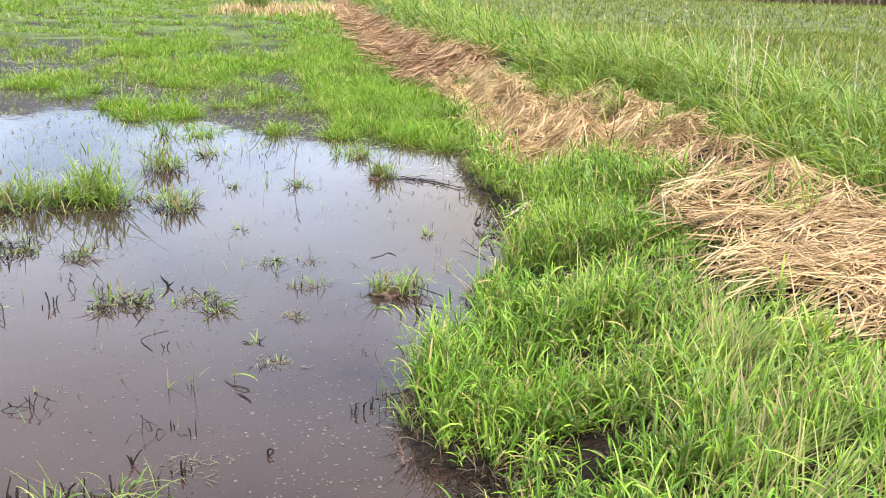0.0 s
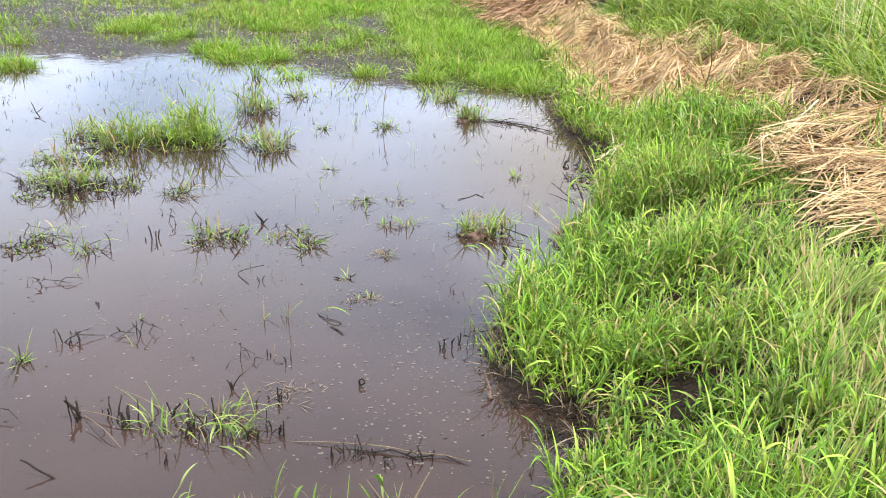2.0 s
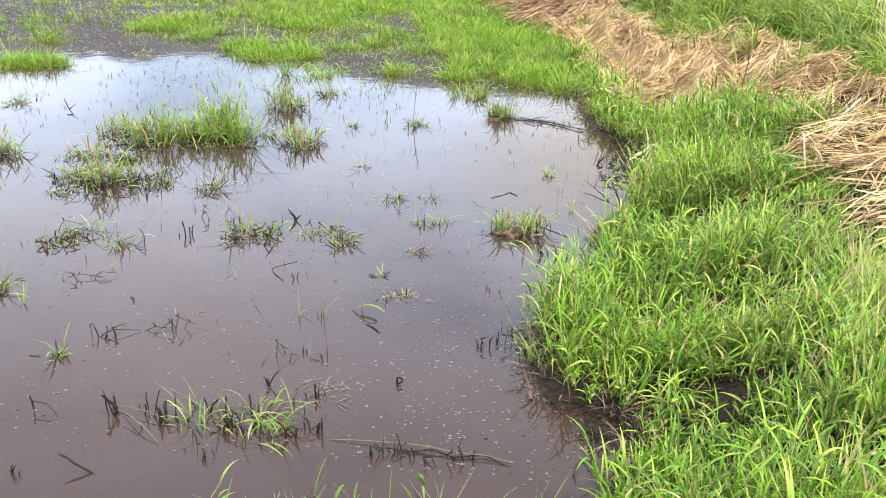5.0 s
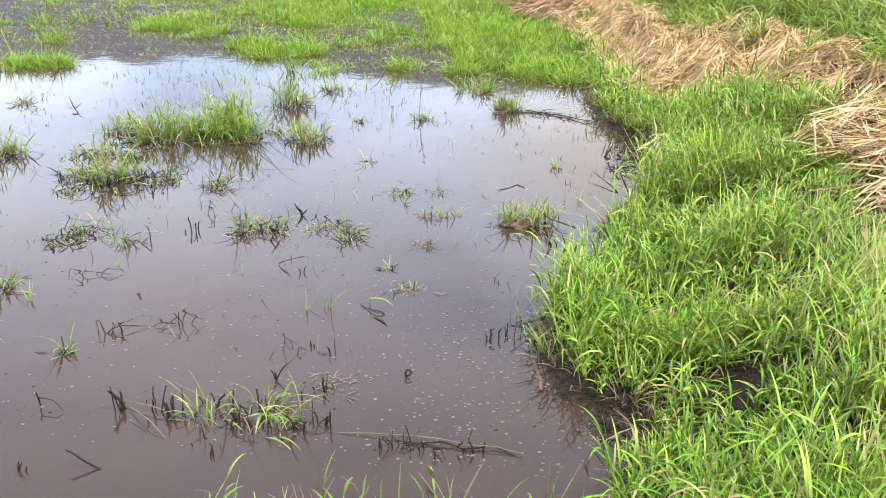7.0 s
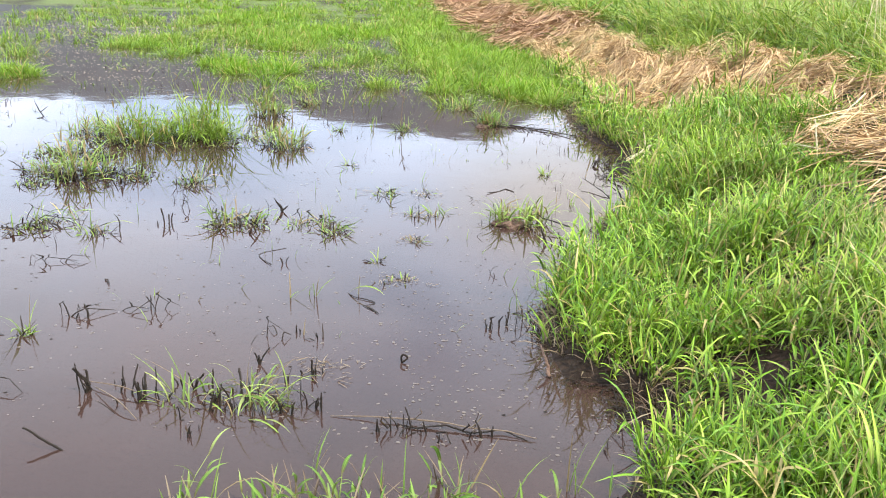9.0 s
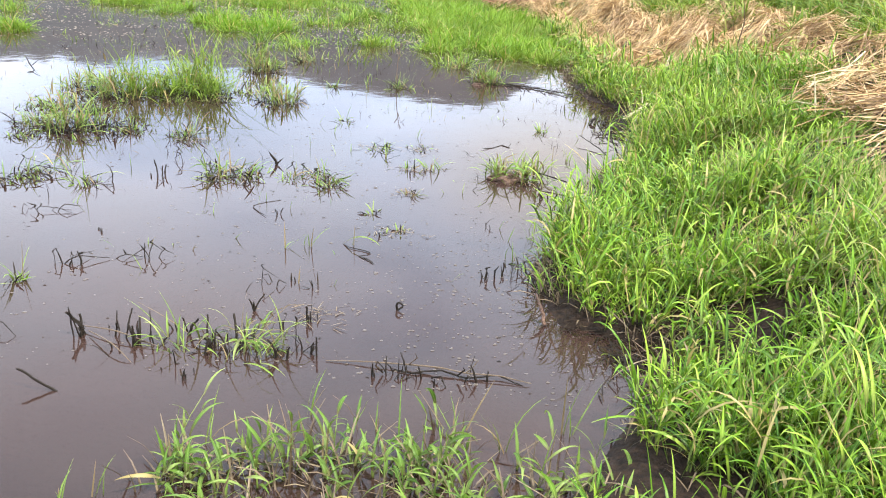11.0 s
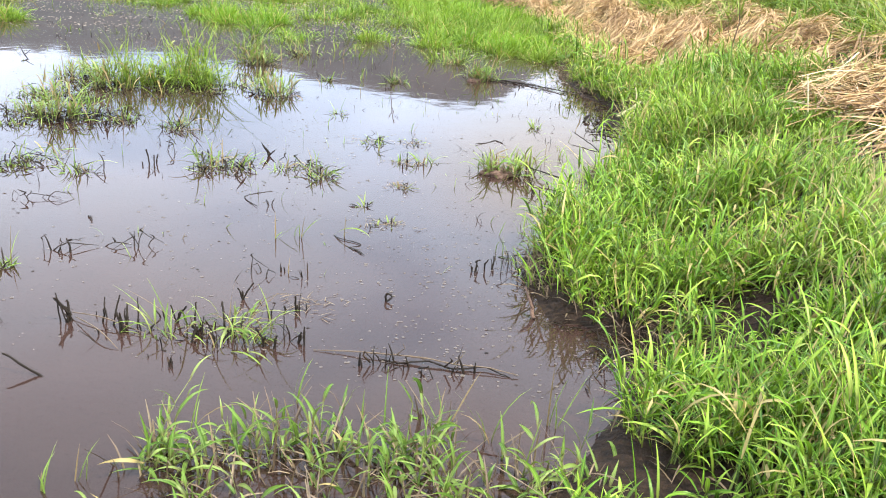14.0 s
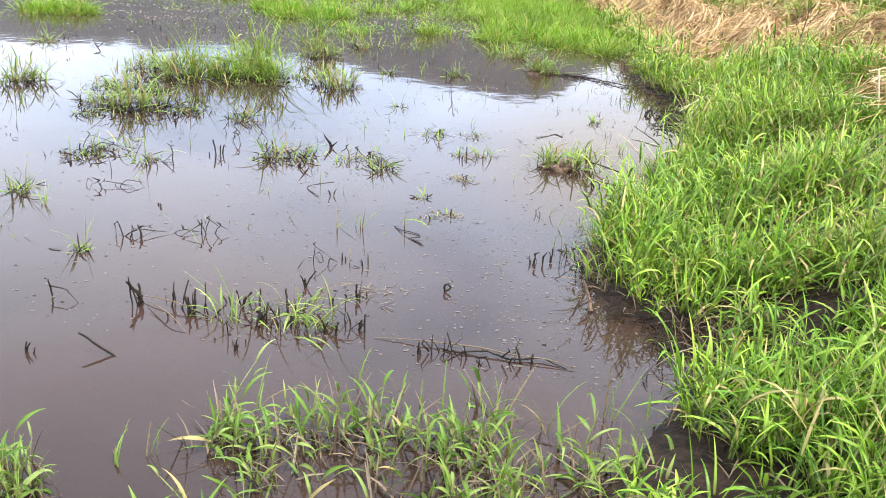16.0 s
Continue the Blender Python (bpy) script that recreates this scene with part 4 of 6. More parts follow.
def grass_tuft(x, y, radius, height, leaves, stems, seed, label, clump=0.0):
    r = np.random.RandomState(seed)
    root = new("grass_tuft")
    root.location = (x, y, 0.0)
    tagged(root, label, "grass tuft", group="tufts in the water")
    large = leaves > 60
    n = max(6, int(leaves * (0.95 if large else (1.5 if leaves > 28 else 2.8))))
    heads = 14 if large else (6 if leaves > 28 else 3)          # shoots spring from a few root crowns
    hr, ha = radius * 0.8 * np.sqrt(r.uniform(0, 1, heads)) * (1.1 if large else 1.0), r.uniform(0, 2 * np.pi, heads)
    grow = r.uniform(0.3, 1.15, heads)
    own = r.randint(0, heads, n)
    q, ang = np.sqrt(r.uniform(0, 1, n)), r.uniform(0, 2 * np.pi, n)
    reach = radius * (0.50 if large else 0.45)
    base = np.stack([hr[own] * np.cos(ha[own]) + reach * q * np.cos(ang), hr[own] * np.sin(ha[own]) + reach * q * np.sin(ang), np.full(n, -0.01 + clump * 0.3)], 1)
    long = height * (0.3 + 0.95 * r.uniform(0, 1, n) ** 1.3) * grow[own] * (1.5 if large else 1.15)
    rise = np.clip(1.35 - 0.5 * q + r.normal(0, 0.36, n) - (0 if large else 0.15), 0.05, 1.55)
    v, l, s, u = ribbon(base, long, r.uniform(0.003, 0.0072, n), ang + r.normal(0, 1.1, n), rise, np.abs(r.normal(1.0, 0.8, n)), r.normal(0, 0.9, n), 4, (0.6, 1.0, 0.85, 0.5, 0.0))
    if large:          # leafy shoots stand among the blades
        k = int(leaves * 0.40)
        own2, a2, q2 = r.randint(0, heads, k), r.uniform(0, 2 * np.pi, k), np.sqrt(r.uniform(0, 1, k))
        leafy = stalks(hr[own2] * np.cos(ha[own2]) + reach * q2 * np.cos(a2), hr[own2] * np.sin(ha[own2]) + reach * q2 * np.sin(a2), np.full(k, -0.01), height * r.uniform(0.45, 1.2, k) * grow[own2], r, 4, (0.06, 0.14), (0.005, 0.0105), 0.4, 0.0, 4, droop=0.9)
        v, l, s, u = joined((v, l, s, u), leafy)
    mesh_object("foliage", v, l, s, MARSH if leaves > 105 else TUFT, root, u)["kind"] = "stuff"
    if stems:
        k = int(stems * (3.6 if large else 2.4))
        own = r.randint(0, heads, k)
        ang = r.uniform(0, 2 * np.pi, k)
        far = radius * (0.45 if large else 0.5) * np.sqrt(r.uniform(0, 1, k))
        base = np.stack([hr[own] * np.cos(ha[own]) + far * np.cos(ang), hr[own] * np.sin(ha[own]) + far * np.sin(ang), np.full(k, -0.012)], 1)
        v, l, s, u = ribbon(base, np.clip(height, 0.07, 0.14) * r.uniform(0.2, 0.85, k), r.uniform(0.003, 0.0075, k), r.uniform(0, 2 * np.pi, k), r.normal(0.5, 0.5, k), np.abs(r.normal(1.2, 0.9, k)), r.normal(0, 0.9, k), 4, (1, 0.9, 0.9, 0.8, 0.3), cup=0.6)
        tagged(mesh_object("rotting_tangle", v, l, s, DEAD, root, u), "blackened rotting stems", kind="stuff")
    if stems >= 26:          # sodden black leaves lie round the foot
        k = stems
        ang, far = r.uniform(0, 2 * np.pi, k), radius * np.sqrt(r.uniform(0.05, 1.2, k))
        base = np.stack([far * np.cos(ang), far * np.sin(ang) * 0.8 - 0.2 * radius, r.uniform(0.001, 0.012, k)], 1)
        v, l, s, u = ribbon(base, r.uniform(0.03, 0.08, k), r.uniform(0.005, 0.011, k), r.uniform(0, 2 * np.pi, k), r.normal(0.25, 0.25, k), np.abs(r.normal(0.7, 0.4, k)), r.normal(0, 0.7, k), 4, (0.6, 1.0, 0.9, 0.5, 0.1), cup=0.4)
        tagged(mesh_object("sodden_leaves", v, l, s, DEAD, root, u), "black sodden leaves on the water", kind="stuff")
    if clump:
        bm = bmesh.new()
        bmesh.ops.create_icosphere(bm, subdivisions=3, radius=1.0)
        for w in bm.verts:
            p = w.co.copy()
            swell = 1 + 0.6 * noise.noise(p * 1.7 + Vector((seed, 0, 0))) + 0.35 * noise.noise(p * 5.0)
            w.co = Vector((p.x * radius * 0.5 * swell, p.y * radius * 0.42 * swell, p.z * clump * 0.75 * swell))
        for f in bm.faces:
            f.smooth = True
        ob = part("root_clump", bm, CLOD, root, "wet reddish brown root clod")
        ob.location = (-radius * 0.35, -radius * 0.6, 0.0)
        k = 90
        a, d = r.uniform(0, 6.28, k), radius * 0.55 * np.sqrt(r.uniform(0, 1, k))
        base = np.stack([d * np.cos(a) - radius * 0.2, d * np.sin(a) * 0.7 - radius * 0.4, clump * 0.9 * (1 - (d / radius) ** 2)], 1)
        v, l, s, u = ribbon(base, r.uniform(0.02, 0.06, k), r.uniform(0.002, 0.004, k), a + r.normal(0, 0.8, k), r.normal(0.3, 0.4, k), np.abs(r.normal(1.0, 0.5, k)), r.normal(0, 0.6, k), 3, (1, 0.9, 0.7, 0.2), cup=0.4)
        tagged(mesh_object("root_mat", v, l, s, CLOD, root, u), "brown fibrous roots", kind="stuff")
    return root


TUFTS = (
    (-2.10, 4.90, 0.07, 0.08, 14, 18, 0), (-2.36, 4.80, 0.08, 0.10, 16, 20, 0), (-1.86, 4.98, 0.07, 0.09, 14, 16, 0), (-2.62, 4.86, 0.08, 0.10, 16, 18, 0), (-1.80, 5.26, 0.08, 0.12, 18, 16, 0), (-2.24, 3.90, 0.08, 0.07, 12, 24, 0), (-2.46, 3.92, 0.08, 0.09, 12, 22, 0),
    (-2.28, 5.04, 0.17, 0.27, 130, 40, 0), (-2.04, 5.14, 0.20, 0.31, 170, 40, 0), (-2.48, 4.98, 0.15, 0.22, 80, 30, 0), (-2.20, 5.35, 0.16, 0.22, 75, 20, 0), (-2.74, 5.16, 0.16, 0.13, 62, 30, 0), (-2.36, 4.12, 0.17, 0.17, 66, 50, 0),
    (-2.13, 4.10, 0.17, 0.15, 60, 56, 0), (-2.66, 4.60, 0.16, 0.17, 60, 30, 0), (-2.54, 4.22, 0.14, 0.18, 56, 30, 0), (-2.42, 4.55, 0.10, 0.12, 40, 30, 0), (-1.70, 4.09, 0.10, 0.15, 34, 24, 0), (-1.31, 3.50, 0.13, 0.16, 60, 30, 0),
    (-1.84, 3.31, 0.11, 0.13, 36, 20, 0), (-2.10, 3.32, 0.10, 0.09, 16, 14, 0), (-0.86, 3.47, 0.09, 0.12, 42, 22, 0), (-1.02, 3.56, 0.10, 0.09, 22, 12, 0), (-1.54, 5.08, 0.13, 0.15, 65, 26, 0),
    (-0.90, 5.68, 0.08, 0.14, 50, 14, 0), (-1.93, 6.08, 0.14, 0.20, 95, 20, 0), (-1.72, 6.60, 0.12, 0.17, 60, 20, 0), (-0.36, 6.03, 0.09, 0.14, 80, 16, 0.02), (-0.61, 6.66, 0.11, 0.15, 60, 14, 0),
    (-0.58, 4.16, 0.06, 0.05, 16, 16, 0), (-0.54, 3.79, 0.09, 0.08, 30, 18, 0), (-0.55, 3.42, 0.05, 0.05, 14, 10, 0), (-0.545, 2.95, 0.07, 0.05, 46, 12, 0), (-0.11, 3.77, 0.13, 0.10, 68, 10, 0.036),
    (0.01, 4.65, 0.05, 0.06, 18, 8, 0), (-3.2, 4.52, 0.15, 0.16, 62, 30, 0), (-3.9, 5.85, 0.12, 0.13, 24, 24, 0), (-2.08, 2.80, 0.06, 0.15, 16, 12, 0), (-2.10, 3.27, 0.10, 0.06, 10, 26, 0),
    (-1.30, 5.62, 0.05, 0.10, 10, 10, 0), (-1.05, 4.62, 0.06, 0.10, 8, 6, 0), (-0.78, 4.12, 0.09, 0.09, 14, 12, 0), (-1.56, 2.32, 0.03, 0.10, 7, 8, 0), (-0.62, 3.12, 0.05, 0.06, 8, 8, 0))
for i, (x, y, radius, height, leaves, stems, clump) in enumerate(TUFTS):
    if clump >= 0.02:
        label = "green grass tuft on a brown root clod in water"
    elif leaves >= 100:
        label = "large tuft of green grass standing in water"
    elif height <= 0.07:
        label = "small half-drowned brownish grass tuft in water"
    else:
        label = "sparse green tuft with dark rotting stems in water"
    grass_tuft(x, y, radius, height, leaves, stems, 200 + i, label, clump)


def stem_tangle(x, y, radius, count, seed, label):
    """Long thin stems bent down over one another into the water, with a few leaves and black rotten stalks."""
    r = np.random.RandomState(seed)
    root = new("grass_tuft")
    root.location = (x, y, 0)
    tagged(root, label, "grass tuft", group="tufts in the water")
    a, d = r.uniform(0, 6.28, count), np.sqrt(r.uniform(0, 1, count))
    base = np.stack([radius * d * np.cos(a), 0.55 * radius * d * np.sin(a), np.full(count, -0.01)], 1)
    v, l, s, u = ribbon(base, r.uniform(0.06, 0.19, count), r.uniform(0.0022, 0.0045, count), r.uniform(0, 6.28, count), r.normal(0.95, 0.4, count), np.abs(r.normal(1.5, 0.7, count)), r.normal(0, 0.8, count), 7, (0.8, 1.0, 1.0, 0.7, 0.2), cup=0.4)
    mesh_object("foliage", v, l, s, TUFT, root, u)["kind"] = "stuff"
    k = count // 2
    pick = r.randint(0, count, k)
    v, l, s, u = ribbon(base[pick] + np.stack([r.normal(0, 0.02, k), r.normal(0, 0.015, k), r.uniform(0.01, 0.05, k)], 1), r.uniform(0.04, 0.10, k), r.uniform(0.004, 0.008, k), r.uniform(0, 6.28, k), r.normal(0.5, 0.4, k), np.abs(r.normal(1.0, 0.5, k)), r.normal(0, 0.7, k), 5, (0.5, 1.0, 0.9, 0.5, 0.0), cup=0.3)
    mesh_object("leaves", v, l, s, FRONT, root, u)["kind"] = "stuff"
    k = count
    v, l, s, u = ribbon(np.stack([r.normal(0, radius * 0.55, k), r.normal(-0.02, radius * 0.25, k), np.full(k, -0.012)], 1), r.uniform(0.02, 0.07, k), r.uniform(0.003, 0.006, k), r.uniform(0, 6.28, k), r.normal(0.8, 0.5, k), np.abs(r.normal(0.6, 0.6, k)), r.normal(0, 0.6, k), 4, (1, 0.9, 0.9, 0.8, 0.3), cup=0.6)
    tagged(mesh_object("rotting_tangle", v, l, s, DEAD, root, u), "blackened rotting stems", kind="stuff")
    return root


stem_tangle(-0.83, 2.02, 0.17, 62, 260, "tangle of pale green bent stems in water")
stem_tangle(-2.06, 3.40, 0.12, 16, 261, "few curled green stems lying on the water")

# ---- leafy shoots at the walker's feet ----
r = np.random.RandomState(301)


def front_keep(x, y):
    row = np.exp(-(((y - 1.48 - 0.04 * np.sin(x * 9)) / 0.115) ** 2)) * np.clip((x + 0.71) / 0.05, 0, 1) * np.clip((0.16 - x) / 0.1, 0, 1)
    row = row * np.clip(0.34 + 0.6 * wave(x, y, 0.22, 302), 0.05, 1)
    clumps = 0.9 * np.exp(-(((x + 0.76) / 0.04) ** 2 + ((y - 1.48) / 0.05) ** 2)) + 0.3 * np.exp(-(((x + 0.05) / 0.10) ** 2 + ((y - 1.53) / 0.09) ** 2)) + 0.8 * np.exp(-(((x + 1.10) / 0.09) ** 2 + ((y - 1.22) / 0.06) ** 2)) + 0.5 * np.exp(-(((x + 0.28) / 0.10) ** 2 + ((y - 1.56) / 0.07) ** 2))
    near = 0.3 * np.clip((1.27 - y) / 0.1, 0, 1) * (x < 0.1) * (x > -0.75)
    gap = np.exp(-(((x + 0.14) / 0.07) ** 2 + ((y - 1.48) / 0.14) ** 2)) + np.exp(-(((x - 0.14) / 0.08) ** 2 + ((y - 1.66) / 0.08) ** 2))
    return np.clip(np.maximum(np.maximum(row, clumps), near), 0, 1) * np.interp(x, (-0.12, -0.04), (1.0, 0.55)) * np.clip(1 - 0.7 * gap, 0.05, 1)


x, y = scatter(r, 2200, -1.3, 0.2, 1.05, 1.78, front_keep)
k = len(x)
cell = np.floor(x / 0.13).astype(int) * 100 + np.floor(y / 0.16).astype(int)
for code in np.unique(cell):
    mine = cell == code
    n = int(mine.sum())
    cx, cy = float(x[mine].mean()), float(y[mine].mean())
    clump = new("grass_clump")
    clump.location = (cx, cy, 0)
    culms, leaves = stalks(x[mine] - cx, y[mine] - cy, np.full(n, -0.02), r.uniform(0.04, 0.16, n), r, 5, (0.04, 0.105), (0.0045, 0.0105), 0.62, 0.25, 6, droop=1.3, curl=1.2, apart=True)
    mesh_object("undergrowth", *culms[:3], TUFT, clump, culms[3])["kind"] = "stuff"
    mesh_object("foliage", *leaves[:3], FRONT, clump, leaves[3])["kind"] = "stuff"
    tagged(clump, "lush clump of broad-leaved green grass in water" if n > 12 else "few leafy green grass shoots standing in water", "grass clump", group="grass clumps in the shallows")
k2 = 600
pick = r.randint(0, k, k2)
base = np.stack([x[pick] + r.normal(0, 0.03, k2), y[pick] + r.normal(0, 0.03, k2), np.full(k2, -0.015)], 1)
v, l, s, u = ribbon(base, r.uniform(0.05, 0.13, k2), r.uniform(0.003, 0.006, k2), r.uniform(0, 6.28, k2), r.normal(1.1, 0.4, k2), np.abs(r.normal(0.6, 0.5, k2)), r.normal(0, 0.6, k2), 3, (1, 0.9, 0.8, 0.3), cup=0.6)
tagged(mesh_object("dead_grass_stems", v, l, s, DRIFT, uv=u), "brown dead stems among the water grass", "dead stems", kind="stuff")

# ---- stubble, sticks and scum on the water ----


def stubble(x, y, count, radius, height, seed, label="blackened cut stubble stems standing in water"):
    r = np.random.RandomState(seed)
    root = new("rice_stubble")
    root.location = (x, y, 0)
    for _ in range(count):
        a, d = r.uniform(0, 6.28), radius * r.uniform(0, 1.15)
        px, py = d * math.cos(a), 0.6 * d * math.sin(a)
        h = height * r.uniform(0.2, 1.05)
        lx, ly = r.normal(0, 0.36) * h, r.normal(0, 0.25) * h
        w = r.uniform(0.0016, 0.0044) * min(1.0, max(0.55, height / 0.075))
        bm = bmesh.new()
        tube(bm, [(px, py, -0.02), (px + 0.5 * lx + r.normal(0, 0.002), py + 0.5 * ly, 0.5 * h), (px + lx, py + ly, h)], [w, w * r.uniform(0.9, 1.3), w * r.uniform(0.5, 0.95)], 5, False)
        part("stem", bm, DEAD, root)
    return tagged(root, label, "stubble", group="stubble in the water")


for i, (x, y, count, radius, height) in enumerate(((-1.21, 2.02, 6, 0.03, 0.08), (-1.06, 2.00, 10, 0.08, 0.075), (-0.86, 1.99, 8, 0.13, 0.06), (-0.70, 1.98, 5, 0.04, 0.06), (-0.66, 2.20, 6, 0.03, 0.05), (-0.72, 2.14, 4, 0.03, 0.04), (-0.83, 2.24, 3, 0.01, 0.05),
                                                   (-0.40, 1.94, 6, 0.05, 0.04), (-0.30, 1.95, 8, 0.09, 0.035), (-0.18, 1.945, 5, 0.06, 0.045), (-0.62, 2.02, 4, 0.04, 0.05), (-0.90, 1.86, 6, 0.05, 0.035), (-0.05, 2.55, 5, 0.05, 0.05), (-0.14, 2.62, 4, 0.03, 0.05), (-0.21, 2.58, 3, 0.02, 0.04), (0.0, 2.78, 5, 0.04, 0.06), (-0.78, 2.46, 3, 0.02, 0.04), (0.02, 3.45, 5, 0.04, 0.07), (-1.28, 2.56, 2, 0.02, 0.045), (-1.52, 2.75, 3, 0.05, 0.03), (-0.98, 3.05, 3, 0.04, 0.03), (-1.6, 3.45, 4, 0.05, 0.06), (-1.45, 3.62, 3, 0.05, 0.06), (-1.34, 1.71, 3, 0.02, 0.03), (-1.48, 2.46, 4, 0.04, 0.05), (-1.14, 2.05, 4, 0.06, 0.05), (-0.97, 2.08, 4, 0.05, 0.08))):
    stubble(x, y, count, radius, height, 400 + i)


def dead_plant(x, y, arcs, seed, label="black withered plant with broken stems on the water"):
    """Rotten thin stems, snapped and dipping back into the water. arcs: (dx, dy, span, direction, height)."""
    r = np.random.RandomState(seed)
    root = new("dead_plant")
    root.location = (x, y, 0)
    for dx, dy, span, turn, high in arcs:
        c, d = math.cos(turn), math.sin(turn)
        bend = r.uniform(0.15, 0.5)
        high *= r.uniform(0.35, 0.8)
        line = [(dx, dy, -0.008), (dx + c * span * bend * 0.5, dy + d * span * bend * 0.5, high * 0.6), (dx + c * span * bend, dy + d * span * bend, high), (dx + c * span, dy + d * span, r.uniform(-0.004, 0.6) * high)]
        bm = bmesh.new()
        w = r.uniform(0.0009, 0.0018)
        tube(bm, line, [w * 1.2, w, w, w * 0.5], 5, False)
        part("stem", bm, DEAD, root)
        if r.uniform() < 0.7:          # a black tatter of leaf on the stem
            bm = bmesh.new()
            p = Vector(line[2])
            tube(bm, [p, p + Vector((r.normal(0, 0.008), r.normal(0, 0.006), 0.006)), p + Vector((r.normal(0, 0.016), r.normal(0, 0.01), 0.014))], [w * 1.4, w * 2.0, w * 0.4], 5, False)
            part("leaf_tatter", bm, DEAD, root)
    return tagged(root, label, "dead plant", group="dead plants in the water")


dead_plant(-1.50, 2.46, ((0.0, 0.0, 0.14, 0.5, 0.045), (0.02, 0.01, 0.10, 1.2, 0.03), (-0.02, 0.0, 0.05, 2.2, 0.05), (0.13, 0.07, 0.09, 0.3, 0.035)), 471)
dead_plant(-1.26, 2.54, ((0.0, 0.0, 0.06, 1.0, 0.07), (0.0, 0.02, 0.09, -2.4, 0.05), (0.02, 0.03, 0.05, 0.2, 0.06)), 472)
dead_plant(-1.84, 2.92, ((0.0, 0.0, 0.13, 0.1, 0.03), (0.05, 0.02, 0.12, -0.3, 0.035), (-0.04, -0.02, 0.05, 1.6, 0.05), (0.08, 0.0, 0.09, 0.6, 0.04), (0.03, -0.03, 0.04, 2.9, 0.04)), 473)
dead_plant(-2.12, 3.34, ((0.0, 0.0, 0.20, 0.3, 0.05), (0.05, 0.03, 0.16, -0.2, 0.04), (-0.06, 0.05, 0.12, 0.9, 0.06), (0.1, -0.04, 0.14, 2.9, 0.03)), 474)
dead_plant(-0.86, 2.42, ((0.0, 0.0, 0.05, 0.4, 0.07), (0.03, 0.02, 0.06, 2.4, 0.05), (0.05, -0.02, 0.04, 1.0, 0.04)), 475)
dead_plant(-1.02, 3.55, ((0.0, 0.0, 0.08, 1.4, 0.08), (0.04, 0.02, 0.07, 0.3, 0.06), (-0.03, 0.03, 0.06, 2.6, 0.07), (0.07, 0.0, 0.05, 1.9, 0.05)), 476)
dead_plant(-0.76, 4.02, ((0.0, 0.0, 0.10, 0.2, 0.06), (0.05, 0.04, 0.09, 2.8, 0.05), (-0.04, 0.02, 0.07, 1.2, 0.07)), 477)
dead_plant(-1.62, 3.68, ((0.0, 0.0, 0.05, 1.0, 0.07), (0.05, -0.04, 0.07, 2.5, 0.06), (0.1, 0.03, 0.05, 0.5, 0.06)), 478)
dead_plant(-0.12, 2.60, ((0.0, 0.0, 0.05, 0.7, 0.06), (0.05, 0.05, 0.05, 2.2, 0.07), (-0.08, -0.03, 0.04, 1.3, 0.05)), 479)

def stick(points, radii, label, material=WOOD, name="twig", branches=()):
    root = Vector(points[0])
    bm = bmesh.new()
    bent = name in ("curled_stem", "leaf_stem", "broken_twig", "straw_stalk")
    tube(bm, [Vector(p) - root for p in points], radii, 7, bent)
    for line, thick in branches:
        tube(bm, [Vector(p) - root for p in line], [thick, thick * 0.8, thick * 0.4][: len(line)], 5, bent)
    ob = part(name, bm, material)
    ob.location = root
    return tagged(ob, label, name.replace("_", " "))


stick([(-0.57, 1.985, 0.002), (-0.50, 1.987, 0.006), (-0.43, 1.983, 0.010), (-0.36, 1.984, 0.010), (-0.29, 1.974, 0.014), (-0.21, 1.962, 0.011), (-0.13, 1.958, 0.012), (-0.06, 1.945, 0.006)], [0.0009, 0.0014, 0.0017, 0.0018, 0.002, 0.0018, 0.0015, 0.0009], "thin straight tan branch lying in the water", DRIFT, "fallen_branch",
      branches=[([(-0.36, 1.984, 0.01), (-0.34, 1.975, 0.035), (-0.345, 1.97, 0.05)], 0.0016), ([(-0.22, 1.963, 0.01), (-0.205, 1.955, 0.03), (-0.19, 1.95, 0.055)], 0.0016)])
stick([(-0.40, 1.968, 0.004), (-0.35, 1.955, 0.003), (-0.28, 1.968, 0.010), (-0.22, 1.950, 0.004), (-0.14, 1.968, 0.008), (-0.08, 1.94, 0.0)], [0.0012, 0.0022, 0.0024, 0.0022, 0.002, 0.001], "black rotten twig tangled under a branch", DEAD, "fallen_branch",
      branches=[([(-0.42, 1.945, 0.004), (-0.435, 1.93, 0.03), (-0.43, 1.925, 0.045)], 0.0026), ([(-0.36, 1.95, 0.01), (-0.38, 1.93, 0.012), (-0.39, 1.915, -0.004)], 0.0022), ([(-0.30, 1.94, 0.004), (-0.275, 1.92, 0.02), (-0.26, 1.90, -0.004)], 0.0026), ([(-0.24, 1.945, 0.012), (-0.22, 1.93, 0.035), (-0.225, 1.92, 0.05)], 0.0022)])
stick([(-1.13, 1.75, -0.006), (-1.18, 1.752, 0.022), (-1.23, 1.756, 0.046)], [0.0026, 0.0032, 0.0022], "short dark stick poking out of the water", DEAD)
stick([(-0.28, 4.20, 0.004), (-0.23, 4.25, 0), (-0.19, 4.31, 0), (-0.15, 4.26, 0.002)], [0.0015, 0.0032, 0.0034, 0.0015], "curved dark twig floating on the water", DEAD)
